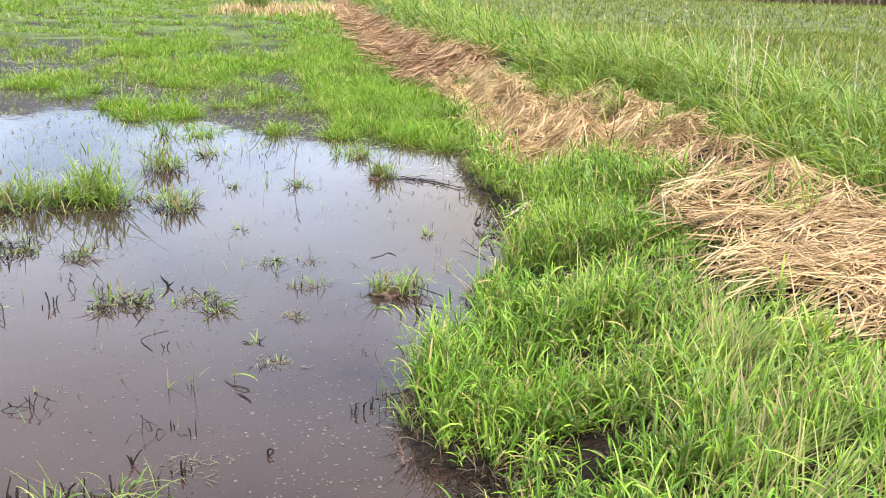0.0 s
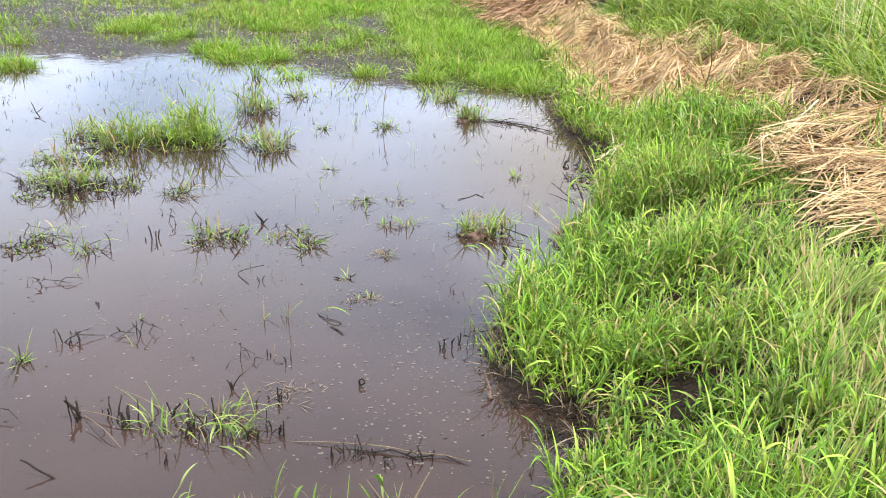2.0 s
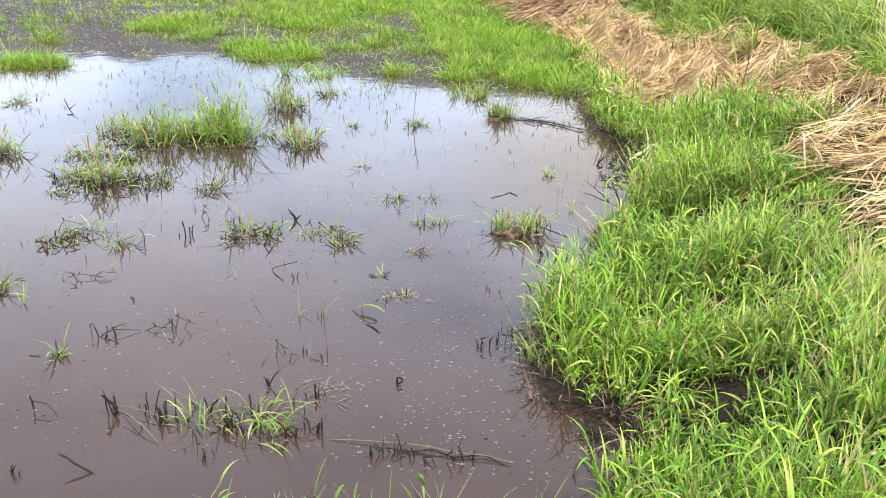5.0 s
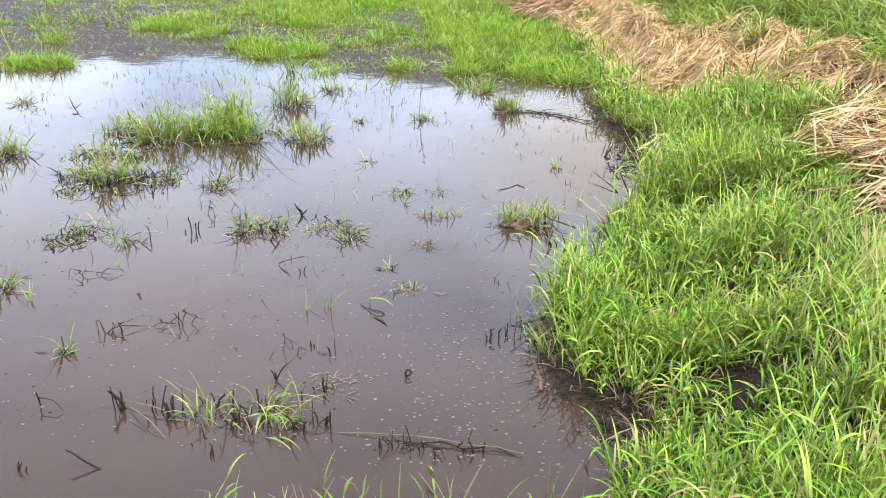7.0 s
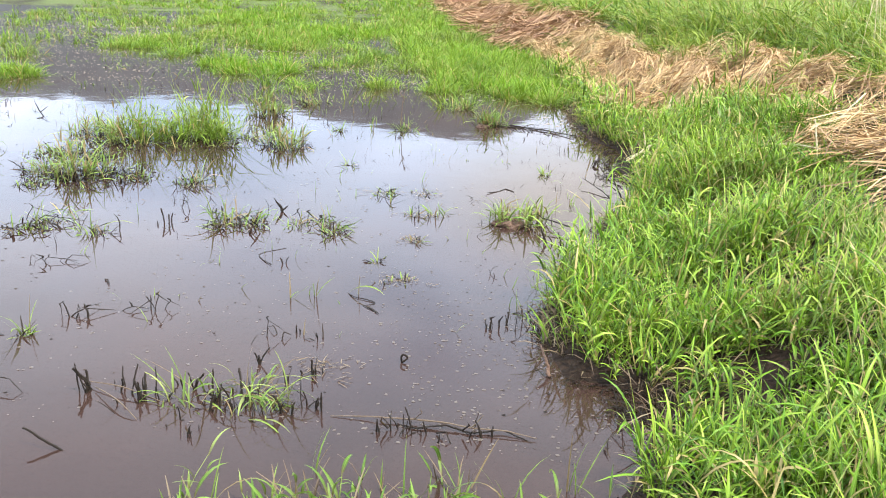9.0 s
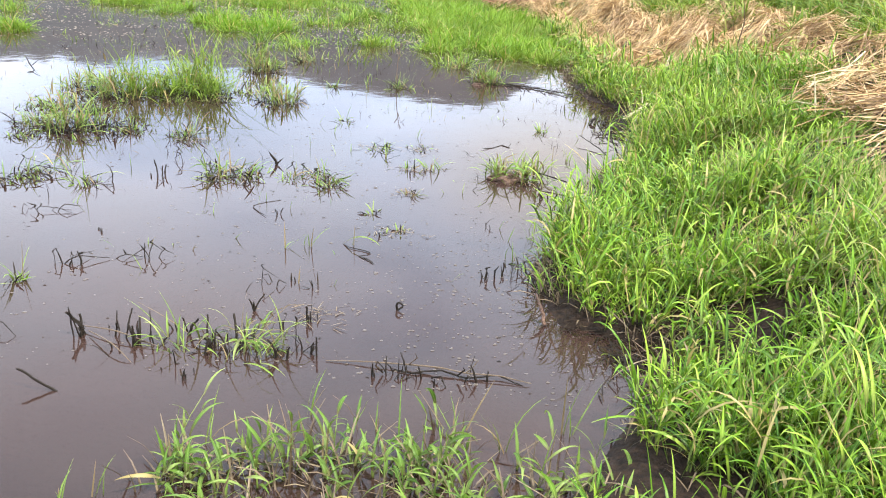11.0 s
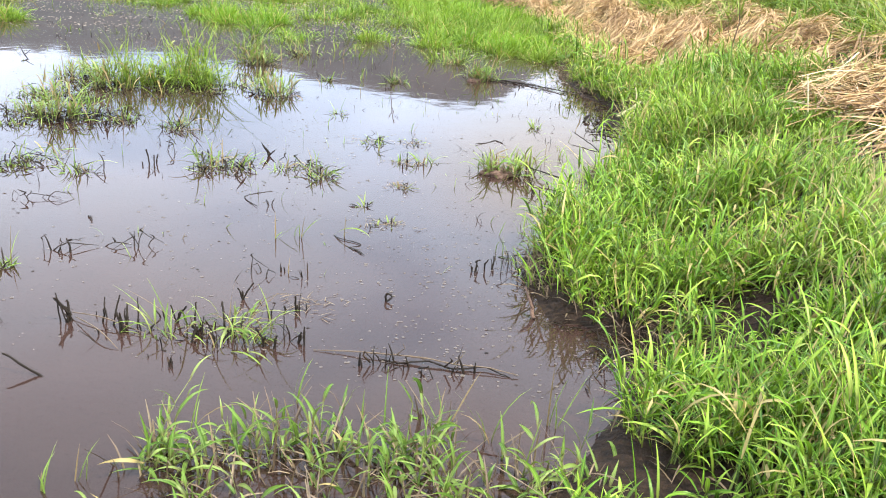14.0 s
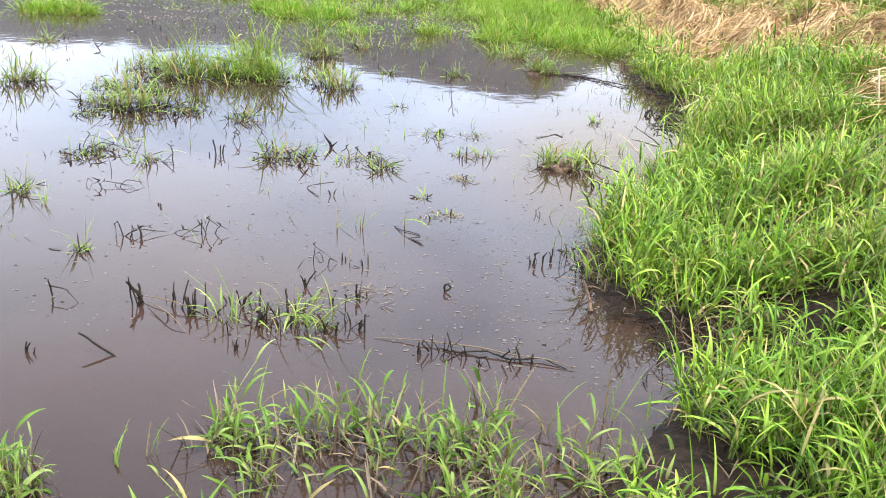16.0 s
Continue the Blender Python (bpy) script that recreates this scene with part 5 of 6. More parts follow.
stick([(-0.30, 6.06, 0.002), (-0.18, 6.03, 0.008), (-0.05, 5.96, 0.006), (0.08, 5.88, 0.009), (0.22, 5.74, 0.012)], [0.002, 0.003, 0.0034, 0.003, 0.002], "dark wet stick lying at the water's edge", DEAD, "fallen_branch",
      branches=[([(-0.12, 6.0, 0.006), (-0.06, 6.04, 0.02), (0.0, 6.06, 0.012)], 0.003), ([(0.02, 5.92, 0.006), (0.05, 5.86, 0.018), (0.08, 5.82, 0.004)], 0.003)])
k = 150
r = np.random.RandomState(851)
t = r.uniform(0, 1, k)
base = np.stack([-0.38 + 0.62 * t + r.normal(0, 0.03, k), 6.06 - 0.32 * t**1.6 + r.normal(0, 0.04, k), r.uniform(0.0, 0.006, k)], 1)
v, l, s, u = ribbon(base, r.uniform(0.02, 0.10, k), r.uniform(0.003, 0.008, k), -0.4 + r.normal(0, 0.7, k), r.normal(0.08, 0.12, k), np.abs(r.normal(0.15, 0.2, k)), r.normal(0, 0.5, k), 3, (0.8, 1, 0.8, 0.3), cup=0.5)
tagged(mesh_object("drift_line", v, l, s, DEAD, uv=u), "dark line of rotting scraps drifted to the bank", "dead stems", kind="stuff")
stick([(-0.69, 2.80, 0.0), (-0.66, 2.765, 0.003), (-0.60, 2.74, 0.003), (-0.585, 2.72, 0.001), (-0.62, 2.70, 0.0)], [0.001, 0.0014, 0.0016, 0.0014, 0.0008], "dark bent leaf stem afloat on the water", DEAD, "leaf_stem")
v, l, s, u = ribbon(np.array([[-0.69, 2.80, 0.0]]), 0.15, 0.008, -0.25, 0.75, 1.5, 0.3, 8, (0.5, 0.9, 1.0, 0.7, 0.1), cup=0.25)
tagged(mesh_object("floating_leaf", v, l, s, FINE, uv=u), "pale green arched leaf over the water", "leaf")
v, l, s, u = ribbon(np.array([[-0.62, 2.70, 0.001], [-0.60, 2.69, 0.001]]), 0.07, 0.007, np.array([-0.7, -0.9]), 0.05, 0.08, 0.1, 5, (0.4, 0.9, 1.0, 0.7, 0.2), cup=0.3)
tagged(mesh_object("dead_leaf", v, l, s, DEAD, uv=u), "blackened sodden leaf floating on the water", "leaf")
stick([(-0.436, 2.315, -0.005), (-0.438, 2.31, 0.016), (-0.430, 2.31, 0.024), (-0.420, 2.31, 0.014), (-0.434, 2.305, 0.003)], [0.003, 0.0032, 0.003, 0.0028, 0.0024], "black curled stem sticking out of the water", DEAD, "curled_stem")
stick([(-1.165, 3.71, -0.01), (-1.172, 3.71, 0.012), (-1.186, 3.708, 0.034), (-1.204, 3.705, 0.062)], [0.003, 0.007, 0.005, 0.001], "black shrivelled forked leaf standing in the water", DEAD, "dead_leaf",
      branches=[([(-1.168, 3.71, 0.006), (-1.150, 3.71, 0.022), (-1.142, 3.708, 0.030)], 0.004)])
stick([(-1.46, 2.01, -0.01), (-1.462, 2.01, 0.022), (-1.466, 2.008, 0.05)], [0.0022, 0.0026, 0.0018], "dark snapped stem dipping into the water", DEAD, "snapped_stem",
      branches=[([(-1.462, 2.008, 0.032), (-1.41, 2.0, 0.030), (-1.365, 1.985, -0.006)], 0.0018)])


stick([(-3.52, 5.82, 0.06), (-3.46, 5.74, 0.04), (-3.39, 5.65, 0.02), (-3.31, 5.57, -0.01)], [0.002, 0.004, 0.005, 0.003], "dark forked branch leaning out of the water", DEAD, "fallen_branch",
      branches=[([(-3.39, 5.65, 0.02), (-3.365, 5.67, 0.04), (-3.355, 5.69, 0.055)], 0.003)])


def sprout(x, y, count, height, lean, seed, label):
    """A few narrow green shoots from one root."""
    r = np.random.RandomState(seed)
    base = np.stack([r.normal(0, 0.008, count), r.normal(0, 0.006, count), np.full(count, -0.015)], 1)
    v, l, s, u = ribbon(base, height * r.uniform(0.5, 1.15, count), r.uniform(0.003, 0.005, count), lean + r.normal(0, 0.8, count), r.normal(1.25, 0.2, count), np.abs(r.normal(0.5, 0.5, count)), r.normal(0, 0.5, count), 5, (0.7, 1.0, 0.8, 0.5, 0.0), cup=0.3)
    ob = mesh_object("sprout", v, l, s, TUFT, uv=u)
    ob.location = (x, y, 0)
    return tagged(ob, label, "sprout", group="sprouts in the water")


for i, (x, y, count, height, lean) in enumerate(((-0.88, 2.72, 3, 0.10, 1.6), (-0.80, 2.76, 4, 0.13, 0.2), (-0.66, 2.80, 2, 0.12, 0.0), (-1.56, 2.33, 4, 0.13, 2.6), (-1.75, 3.02, 4, 0.06, 0.5), (-1.30, 2.68, 3, 0.05, 1.0), (-1.9, 2.66, 4, 0.14, 1.0), (-0.92, 1.36, 4, 0.10, 1.9), (-0.88, 1.40, 4, 0.09, 0.8), (-0.34, 1.62, 3, 0.20, 1.4), (-0.12, 1.66, 4, 0.19, 2.2), (-0.48, 1.56, 3, 0.16, 1.0), (-0.62, 1.62, 2, 0.15, 1.8), (-0.56, 1.74, 3, 0.13, 1.2), (-0.22, 1.72, 3, 0.15, 1.9), (-0.40, 1.70, 2, 0.12, 0.6), (0.02, 1.74, 4, 0.18, 2.0), (-0.74, 1.60, 3, 0.14, 2.4),
                                                   (-0.72, 3.95, 4, 0.10, 1.4), (-0.95, 3.62, 4, 0.09, 1.2), (-1.05, 3.45, 3, 0.07, 2.0), (-0.62, 4.35, 3, 0.08, 1.5), (-0.06, 2.95, 4, 0.09, 2.5), (-0.10, 2.75, 3, 0.08, 2.2), (0.12, 4.05, 4, 0.10, 1.5), (-0.2, 4.9, 3, 0.08, 1.0), (-1.12, 5.75, 4, 0.12, 1.5), (-1.32, 5.45, 3, 0.10, 1.5), (-0.95, 6.1, 3, 0.1, 1.5), (-0.28, 5.55, 5, 0.09, 1.0), (-0.33, 5.75, 4, 0.08, 1.0))):
    sprout(x, y, count, height, lean, 450 + i, "slender green shoots standing in the water")

stick([(-1.02, 3.22, 0.0), (-1.10, 3.13, 0), (-1.02, 3.02, 0.004)], [0.0018, 0.002, 0.0012], "dark folded stem on the water", DEAD, "broken_twig")
stick([(0.10, 3.62, 0.03), (-0.02, 3.70, 0.04), (-0.10, 3.78, 0.075)], [0.003, 0.002, 0.001], "bare dead twig leaning from the bank", DEAD)
stick([(0.32, 4.20, 0.08), (0.28, 4.21, 0.13), (0.24, 4.22, 0.18)], [0.003, 0.0022, 0.001], "bare dead twig leaning from the bank", DEAD)
stick([(0.56, 4.92, 0.03), (0.60, 4.98, 0.08), (0.66, 5.02, 0.06), (0.74, 5.05, 0.12)], [0.006, 0.006, 0.005, 0.003], "pale bleached root at the water's edge", PALE, "bare_root")
stick([(1.12, 3.80, 0.25), (1.11, 3.80, 0.36), (1.08, 3.80, 0.50)], [0.004, 0.004, 0.003], "pale dry straw stalk standing upright", PALE, "straw_stalk")
stick([(-0.02, 2.28, 0.0), (-0.03, 2.30, 0.03), (-0.05, 2.34, 0.07)], [0.006, 0.005, 0.003], "orange-brown dead reed base at the edge", CLOD, "reed_stub")

stick([(-0.93, 5.75, -0.01), (-0.925, 5.752, 0.10), (-0.915, 5.755, 0.20), (-0.90, 5.757, 0.29)], [0.0026, 0.0024, 0.0028, 0.0014], "tall withered seed stalk standing in the water", DRIFT, "seed_stalk",
      branches=[([(-0.92, 5.753, 0.17), (-0.905, 5.75, 0.20), (-0.90, 5.75, 0.215)], 0.003), ([(-0.915, 5.755, 0.21), (-0.93, 5.75, 0.235), (-0.935, 5.75, 0.25)], 0.003), ([(-0.908, 5.756, 0.25), (-0.895, 5.75, 0.27), (-0.89, 5.75, 0.28)], 0.0025)])

# loose dark stems scattered over the shallow water
r = np.random.RandomState(501)
x, y = scatter(r, 4200, -4.2, 0.3, 1.9, 8.6, lambda x, y: (x < shore(y)) * np.clip(0.25 + 0.55 * wave(x, y, 1.1, 502) + 0.5 * (y > 5.5) - 0.25 * (y < 3.2), 0.03, 1))
x, y, own, az, tilt = clustered(r, x[::3], y[::3], 2.2, 0.03)
k = len(x)
v, l, s, u = ribbon(np.stack([x, y, np.full(k, -0.01)], 1), r.uniform(0.012, 0.055, k), r.uniform(0.0016, 0.0048, k), r.uniform(0, 6.28, k), r.normal(0.9, 0.5, k), np.abs(r.normal(0.9, 0.9, k)), r.normal(0, 0.6, k), 3, (0.9, 1, 0.8, 0.2), cup=0.6)
tagged(mesh_object("stem_litter", v, l, s, DEAD, uv=u), "short dark stems poking through the water", "dead stems", kind="stuff")


# single thin green blades coming up all over the shallows
r = np.random.RandomState(511)
x, y = scatter(r, 2000, -3.6, 0.3, 2.3, 7.4, lambda x, y: (x < shore(y) - 0.02) * np.clip(0.06 + 0.5 * wave(x, y, 0.9, 512) + 0.25 * (y > 5.0), 0.01, 1))
k = len(x)
v, l, s, u = ribbon(np.stack([x, y, np.full(k, -0.01)], 1), r.uniform(0.025, 0.09, k), r.uniform(0.002, 0.004, k), r.uniform(0, 6.28, k), r.normal(1.2, 0.3, k), np.abs(r.normal(0.6, 0.5, k)), r.normal(0, 0.6, k), 4, (0.8, 1, 0.8, 0.5, 0))
tagged(mesh_object("shoot_scatter", v, l, s, TUFT, uv=u), "thin single green shoots scattered over the shallows", "grass", kind="stuff")


def flakes(seed, n, x0, x1, y0, y1, size, keep, name, label, material):
    """Small domed scraps afloat."""
    r = np.random.RandomState(seed)
    x, y = scatter(r, n, x0, x1, y0, y1, keep)
    k = len(x)
    sides = 7
    a = np.linspace(0, 2 * np.pi, sides, endpoint=False)[None, :] + r.uniform(0, 6, (k, 1))
    rad = (size[0] + (size[1] - size[0]) * r.uniform(0, 1, (k, 1)) ** 1.8) * r.uniform(0.55, 1.25, (k, sides))
    squash = r.uniform(0.6, 1.0, (k, 1))
    ring = np.stack([x[:, None] + rad * np.cos(a), y[:, None] + rad * np.sin(a) * squash, np.full((k, sides), 0.0008)], -1)
    crown = np.stack([x, y, 0.0008 + rad.mean(1) * 0.28], -1)[:, None, :]
    v = np.concatenate([ring, crown], 1).reshape(-1, 3)
    first = (np.arange(k) * (sides + 1))[:, None]
    j = np.arange(sides)[None, :]
    tris = np.stack([first + j, first + (j + 1) % sides, first + sides + 0 * j], -1).reshape(-1)
    return tagged(mesh_object(name, v, tris, np.full(k * sides, 3), material), label, "floating scum", kind="stuff")


flakes(601, 4600, -1.6, 0.2, 1.85, 4.4, (0.0022, 0.0068), lambda x, y: (x < shore(y) - 0.02) * np.clip(np.exp(-(((x + 0.25) / 0.35) ** 2 + ((y - 2.3) / 0.6) ** 2)) + 0.18 + 0.2 * wave(x, y, 0.5, 603), 0, 1), "floating_flakes", "pale scum flakes and bubbles floating on brown water", FROTH)
flakes(602, 52000, -8.5, 0.3, 6.4, 15.5, (0.003, 0.013), lambda x, y: (x < shore(y) - 0.02) * np.clip(0.34 + 0.6 * wave(x * 0.45, y * 1.5, 0.9, 604), 0, 1) * np.clip(0.35 + (y - 7.0) / 1.5, 0, 1), "floating_scum", "pale scum patches floating between marsh grass", SCUM)

flakes(605, 4400, -3.2, 0.2, 1.9, 6.5, (0.002, 0.006), lambda x, y: (x < shore(y) - 0.02) * np.clip(0.22 + 0.5 * wave(x, y, 0.8, 606), 0.03, 1), "floating_debris", "small dark rotting scraps afloat on the water", DEAD)


def mats(x, y):
    """Larger rafts of scum drawn out by the wind."""
    total = np.zeros_like(x)
    for cx, cy, rx, ry in ((-1.05, 7.95, 0.30, 0.16), (-1.75, 8.65, 0.22, 0.12), (-2.4, 9.7, 0.35, 0.12), (-3.4, 10.2, 0.5, 0.18), (-2.6, 10.5, 0.3, 0.3), (-5.3, 11.6, 0.6, 0.3), (-6.2, 12.6, 0.9, 0.25), (-0.5, 7.3, 0.22, 0.15), (-4.6, 13.6, 0.5, 0.25), (0.2, 6.3, 0.2, 0.3)):
        total = np.maximum(total, np.exp(-(((x - cx) / rx) ** 2 + ((y - cy) / ry) ** 2)))
    return total * np.clip(0.55 + 0.8 * wave(x, y * 1.4, 0.35, 608), 0, 1) * (x < shore(y) - 0.02)


flakes(607, 30000, -7.5, 0.4, 5.9, 14.2, (0.006, 0.020), mats, "floating_scum", "grey rafts of scum drawn out between marsh grass", SCUM)

# dead roots and rotting stems along the water's edge
r = np.random.RandomState(701)
k = 4200
y = r.uniform(1.85, 7.0, k)
y = y[wave(y, 0 * y, 0.35, 702) + r.uniform(-0.6, 0.6, k) > 0.25]
k = len(y)
x = shore(y) + r.normal(0.02, 0.03, k)
v, l, s, u = ribbon(np.stack([x, y, np.maximum(land(x, y), -0.01)], 1), r.uniform(0.02, 0.085, k), r.uniform(0.002, 0.005, k), np.pi + r.normal(0, 1.4, k), r.normal(1.0, 0.45, k), np.abs(r.normal(1.1, 0.8, k)), r.normal(0, 0.8, k), 3, (1, 0.9, 0.7, 0.2), cup=0.5)
tagged(mesh_object("edge_roots", v, l, s, DRIFT, uv=u), "dark brown rotting roots hanging at the water's edge", "dead stems", kind="stuff")

# sodden brown litter in the inlet of the bank
r = np.random.RandomState(711)
k = 420
x, y = r.normal(0.14, 0.11, k), r.normal(2.14, 0.09, k)
ok = x > shore(y) - 0.12
x, y = x[ok], y[ok]
k = len(x)
v, l, s, u = ribbon(np.stack([x, y, np.maximum(land(x, y), 0.0) + r.uniform(0.001, 0.012, k)], 1), r.uniform(0.02, 0.09, k), r.uniform(0.002, 0.005, k), r.uniform(0, 6.28, k), r.normal(0.12, 0.2, k), np.abs(r.normal(0.3, 0.3, k)), r.normal(0, 0.6, k), 3, (0.8, 1, 0.8, 0.2), cup=0.4)
tagged(mesh_object("sodden_litter", v, l, s, DEAD, uv=u), "sodden blackish brown litter in the bank's inlet", "dead grass", kind="stuff")

# rotting scraps on the mud shelf, a bleached root on its lip and thin dead twigs leaning out over the water
r = np.random.RandomState(721)
k = 520
y = r.normal(4.98, 0.27, k)
x = shore(y) + 0.03 - 0.30 * r.uniform(0, 1, k) ** 1.4
v, l, s, u = ribbon(np.stack([x, y, np.maximum(land(x, y), 0.0) + r.uniform(0.001, 0.010, k)], 1), r.uniform(0.015, 0.08, k), r.uniform(0.003, 0.009, k), 0.3 + r.normal(0, 1.0, k), r.normal(0.10, 0.18, k), np.abs(r.normal(0.25, 0.3, k)), r.normal(0, 0.6, k), 3, (0.8, 1, 0.8, 0.2), cup=0.5)
tagged(mesh_object("sodden_litter", v, l, s, DEAD, uv=u), "dark wet scraps rotting on a shelf of mud", "dead grass", kind="stuff")
stick([(0.64, 5.00, 0.13), (0.58, 4.97, 0.11), (0.53, 4.95, 0.07), (0.47, 4.93, 0.04)], [0.007, 0.009, 0.008, 0.003], "pale bleached root hanging from the bank's lip", PALE, "dead_root",
      branches=[([(0.60, 4.98, 0.12), (0.56, 4.92, 0.07), (0.51, 4.88, 0.02)], 0.006), ([(0.58, 4.97, 0.11), (0.57, 4.99, 0.16), (0.555, 5.0, 0.22)], 0.005), ([(0.56, 4.96, 0.09), (0.52, 5.00, 0.06), (0.48, 5.03, 0.03)], 0.005)])
stick([(0.38, 4.14, -0.01), (0.355, 4.20, 0.05), (0.33, 4.27, 0.09), (0.31, 4.32, 0.13)], [0.004, 0.0038, 0.003, 0.0018], "dark dead twig leaning out over the water", DEAD, "twig",
      branches=[([(0.33, 4.27, 0.09), (0.345, 4.28, 0.115), (0.35, 4.285, 0.13)], 0.002)])
stick([(0.33, 4.22, -0.005), (0.29, 4.31, 0.015), (0.25, 4.40, 0.022), (0.20, 4.49, 0.035)], [0.0028, 0.0026, 0.0022, 0.0012], "thin dead twig lying low over the water", DEAD, "twig",
      branches=[([(0.25, 4.40, 0.022), (0.265, 4.44, 0.05), (0.255, 4.46, 0.07)], 0.0018)])
stick([(0.29, 4.90, 0.0), (0.305, 4.94, 0.02), (0.325, 4.99, 0.035)], [0.006, 0.009, 0.004], "black rotten stick end lying on the mud", DEAD, "twig")
stick([(0.56, 4.62, 0.03), (0.47, 4.66, 0.025), (0.38, 4.66, 0.012), (0.30, 4.63, 0.004)], [0.004, 0.0045, 0.0035, 0.002], "dark wet twig lying across the mud", DEAD, "twig")

# a withered weed stalk on the edge of the straw
stick([(1.18, 5.50, 0.26), (1.17, 5.50, 0.40), (1.19, 5.50, 0.54), (1.17, 5.49, 0.66)], [0.004, 0.0035, 0.003, 0.001], "withered brown weed stalk with bare side twigs", WOOD, "dead_weed",
      branches=[([(1.17, 5.50, 0.42), (1.13, 5.49, 0.49), (1.12, 5.48, 0.56)], 0.002), ([(1.19, 5.50, 0.48), (1.24, 5.50, 0.55), (1.25, 5.50, 0.61)], 0.002), ([(1.18, 5.50, 0.36), (1.23, 5.48, 0.42), (1.27, 5.47, 0.44)], 0.002)])
stick([(0.72, 5.22, 0.30), (0.735, 5.23, 0.335), (0.74, 5.24, 0.36)], [0.006, 0.011, 0.003], "pale withered leaf caught in the grass", PALE, "dry_leaf")

# a thin raft of tan scum round a sunken tuft
r = np.random.RandomState(811)
for cx, cy, sx, sy in ((-0.66, 2.24, 0.10, 0.06), (-0.57, 4.12, 0.10, 0.10), (-0.56, 3.76, 0.12, 0.06), (-0.56, 3.42, 0.07, 0.06), (-0.54, 2.96, 0.08, 0.05), (-0.98, 3.56, 0.14, 0.06), (-0.80, 4.12, 0.12, 0.08), (-1.68, 4.05, 0.12, 0.06), (-1.30, 3.47, 0.12, 0.06)):
    k = 55
    base = np.stack([cx + r.normal(0, sx * 0.5, k), cy + r.normal(0, sy * 0.5, k), r.uniform(0.001, 0.006, k)], 1)
    v, l, s, u = ribbon(base, r.uniform(0.01, 0.045, k), r.uniform(0.0015, 0.0035, k), r.uniform(0, 6.28, k), r.normal(0.02, 0.05, k), 0.02, r.normal(0, 0.3, k), 3, (0.7, 1, 0.8, 0.3), cup=0.3)
    tagged(mesh_object("floating_straw", v, l, s, DRIFT, uv=u), "tan straw scraps drifting together on the water", "straw", group="drifting straw", kind="stuff")

stick([(-1.22, 2.05, 0.012), (-1.12, 2.02, 0.02), (-1.00, 1.985, 0.006)], [0.0012, 0.0018, 0.0008], "tan straw stem lying across dark stubble", DRIFT, "straw_stalk")
stick([(-1.20, 2.03, 0.01), (-1.10, 1.95, 0.022), (-1.03, 1.90, 0.002)], [0.0012, 0.0018, 0.0008], "tan straw stem dipping into the water", DRIFT, "straw_stalk")
stick([(-0.78, 2.02, 0.0), (-0.73, 2.10, 0.05), (-0.70, 2.14, 0.075)], [0.001, 0.0012, 0.0006], "tan straw stem leaning over the tuft", DRIFT, "straw_stalk")
stick([(1.32, 4.35, 0.36), (1.42, 4.45, 0.42), (1.55, 4.55, 0.52)], [0.006, 0.006, 0.004], "thick pale stalk sticking out of the straw", PALE, "straw_stalk")
stick([(0.98, 4.1, 0.33), (1.1, 3.95, 0.36), (1.28, 3.7, 0.36)], [0.003, 0.0035, 0.002], "long dry stem lying over the grass", PALE, "straw_stalk")

# leafy culms among the bund's long blades
r = np.random.RandomState(821)
x, y = scatter(r, 5200, 1.1, 3.6, 2.6, 9.5, lambda x, y: bund_keep(x, y) * np.clip(0.4 + wave(x, y, 0.6, 822), 0, 1))
k = len(x)
v, l, s, u = stalks(x, y, land(x, y), r.uniform(0.2, 0.5, k) * np.clip(0.5 + (x - straw_top(y)) * 0.9, 0.5, 1.0), r, 5, (0.14, 0.30), (0.008, 0.015), 0.3, 0.0, 5, droop=1.3)
tagged(mesh_object("leafy_grass", v, l, s, LIGHT, uv=u), "leafy yellow-green grass clumps on the bund", "grass", kind="stuff")



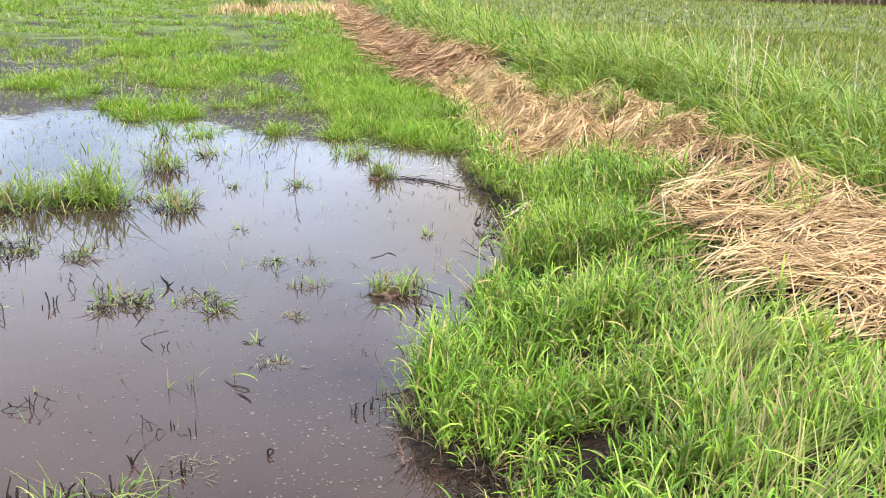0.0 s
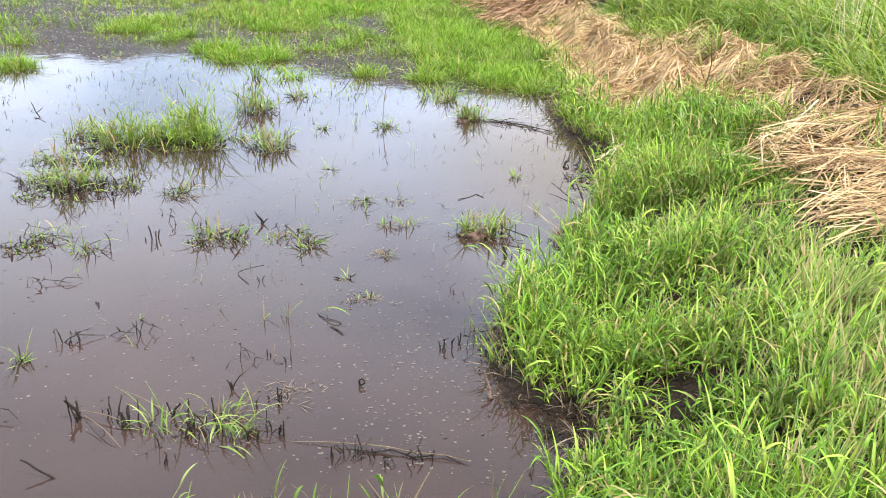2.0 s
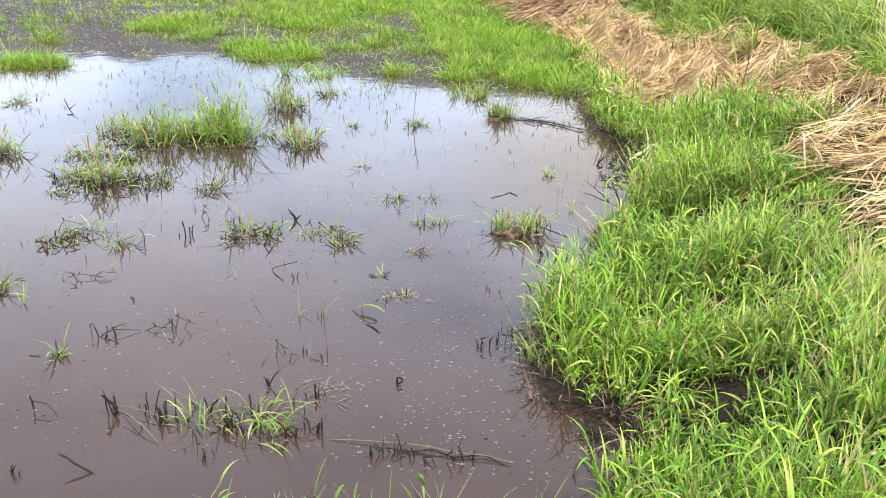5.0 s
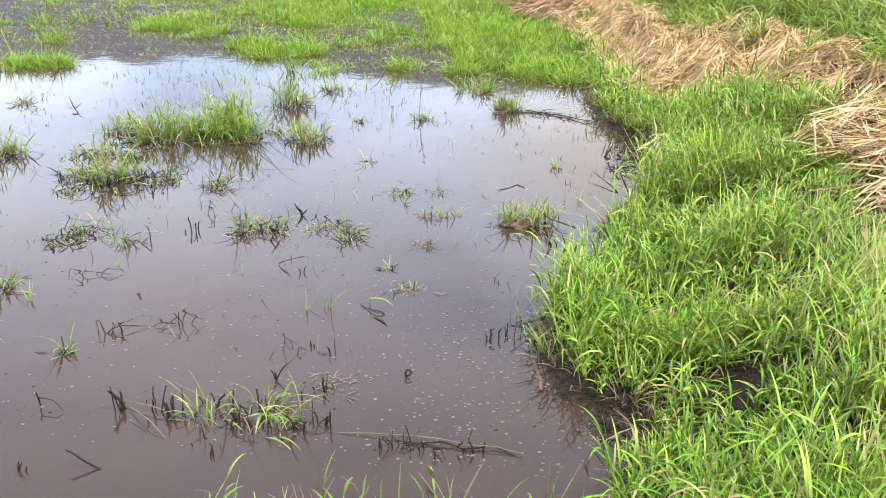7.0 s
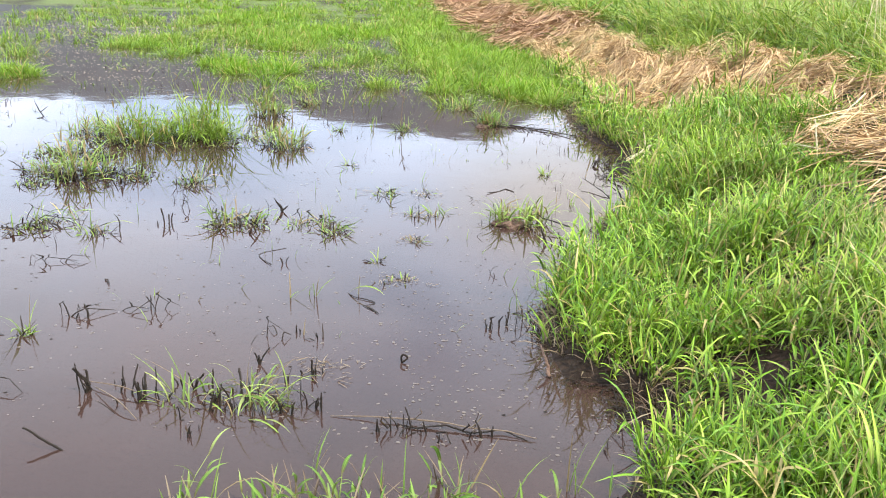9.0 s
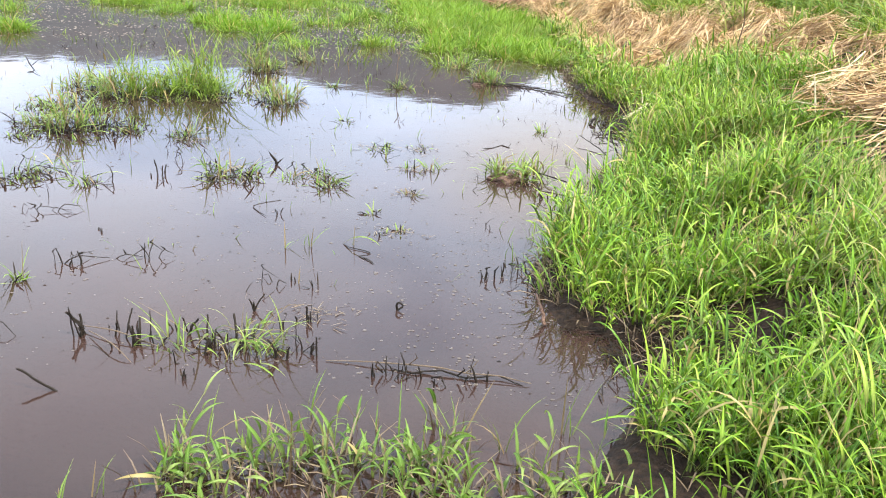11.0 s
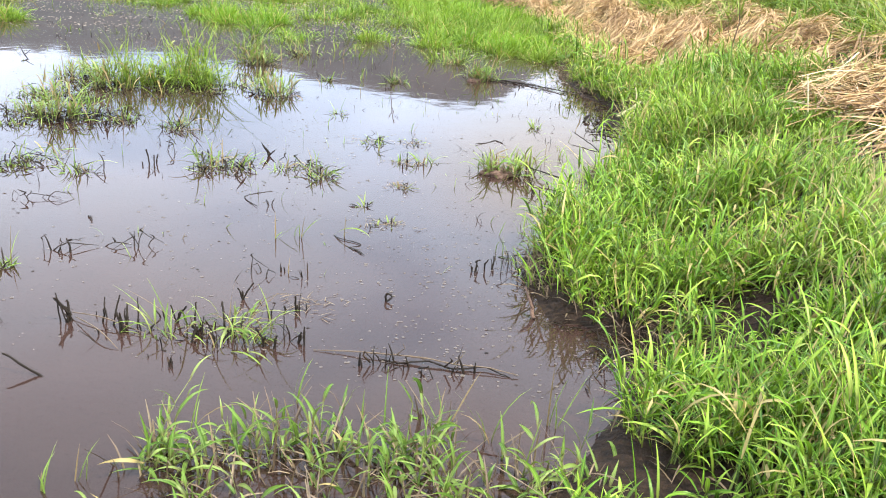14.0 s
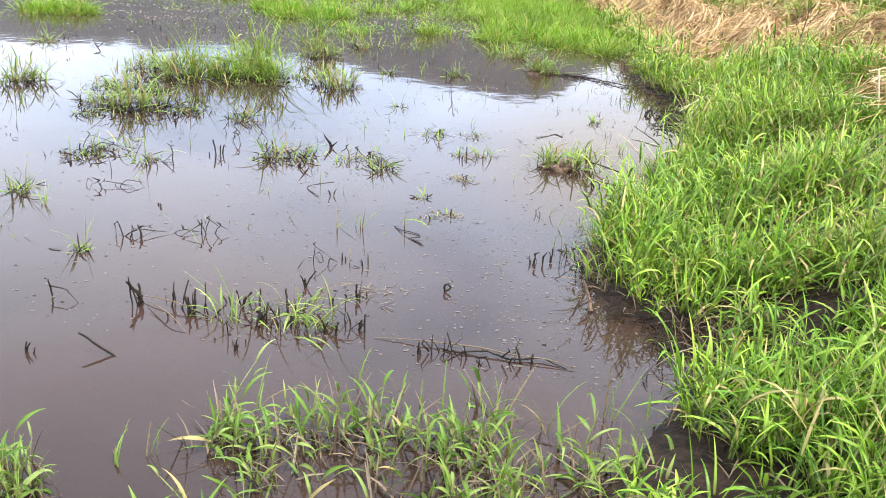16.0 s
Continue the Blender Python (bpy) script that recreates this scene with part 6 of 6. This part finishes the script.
def plume_grass(x, y, count, height, seed):
    """Bleached flowering stalks with narrow feathery heads."""
    r = np.random.RandomState(seed)
    root = new("plume_grass")
    root.location = (x, y, float(land(x, y)))
    tagged(root, "bleached flowering grass with pale feathery heads", "grass", group="plume grass on the bund")
    for _ in range(count):
        bx, by = r.normal(0, 0.10), r.normal(0, 0.12)
        h = height * r.uniform(0.75, 1.1)
        lx, ly = r.normal(-0.05, 0.07), r.normal(0, 0.06)
        bm = bmesh.new()
        tube(bm, [(bx, by, 0), (bx + 0.4 * lx, by + 0.4 * ly, 0.55 * h), (bx + lx, by + ly, h)], [0.0022, 0.0018, 0.001], 4, True)
        part("stalk", bm, PALE, root)
        k = 22
        f = np.linspace(0.72, 1.0, k)
        base = np.stack([bx + lx * f**1.5, by + ly * f**1.5, h * f], 1)
        v, l, s, u = ribbon(base, r.uniform(0.02, 0.045, k), r.uniform(0.0025, 0.004, k), r.uniform(0, 6.28, k), r.normal(1.15, 0.2, k), np.abs(r.normal(0.5, 0.3, k)), 0.0, 2, (0.7, 1.0, 0.2))
        mesh_object("seed_head", v, l, s, PALE, root, u)
    return root


for i, (x, y, count, height) in enumerate(((2.05, 5.9, 5, 0.62), (2.25, 6.3, 4, 0.70), (2.75, 5.6, 3, 0.66), (3.05, 4.9, 3, 0.62), (2.6, 7.2, 3, 0.66), (1.95, 8.4, 3, 0.62))):
    plume_grass(x, y, count, height, 860 + i)

# brown dead thatch in the gaps of the bank grass
r = np.random.RandomState(831)


def thatch_keep(x, y):
    lip = np.exp(-(((x - shore(y) - 0.03) / 0.05) ** 2)) * 0.5
    return np.clip(np.maximum(0.22 * bare(x, y, 1.4), lip) + 0.12, 0, 1) * (x > shore(y) - 0.03) * (x < straw_low(y))


x, y = scatter(r, 8500, -0.1, 1.6, 1.3, 6.8, thatch_keep)
k = len(x)
v, l, s, u = ribbon(np.stack([x, y, land(x, y) + r.uniform(0, 0.05, k)], 1), r.uniform(0.04, 0.13, k), r.uniform(0.002, 0.005, k), r.uniform(0, 6.28, k), r.normal(0.3, 0.35, k), np.abs(r.normal(0.6, 0.5, k)), r.normal(0, 0.8, k), 3, (0.8, 1, 0.8, 0.2), cup=0.4)
tagged(mesh_object("dead_thatch", v, l, s, DRIFT, uv=u), "brown dead leaves matted under the bank grass", "dead grass", kind="stuff")

# trodden short grass round the walker's feet
r = np.random.RandomState(841)
x, y = scatter(r, 9000, -4.0, 3.2, -3.5, 1.16, lambda x, y: np.clip(0.6 + 0.4 * wave(x, y, 0.6, 842), 0.1, 1) * (y < 1.12 + 0.05 * wave(x, y, 0.7, 6)))
k = len(x)
v, l, s, u = ribbon(np.stack([x, y, land(x, y) - 0.005], 1), r.uniform(0.04, 0.11, k), r.uniform(0.004, 0.008, k), r.uniform(0, 6.28, k), r.normal(1.0, 0.3, k), np.abs(r.normal(0.9, 0.5, k)), r.normal(0, 0.6, k), 3, (0.7, 1.0, 0.6, 0.0))
tagged(mesh_object("trodden_grass", v, l, s, GRASS, uv=u), "short trodden green grass on the near bank", "grass", kind="stuff")
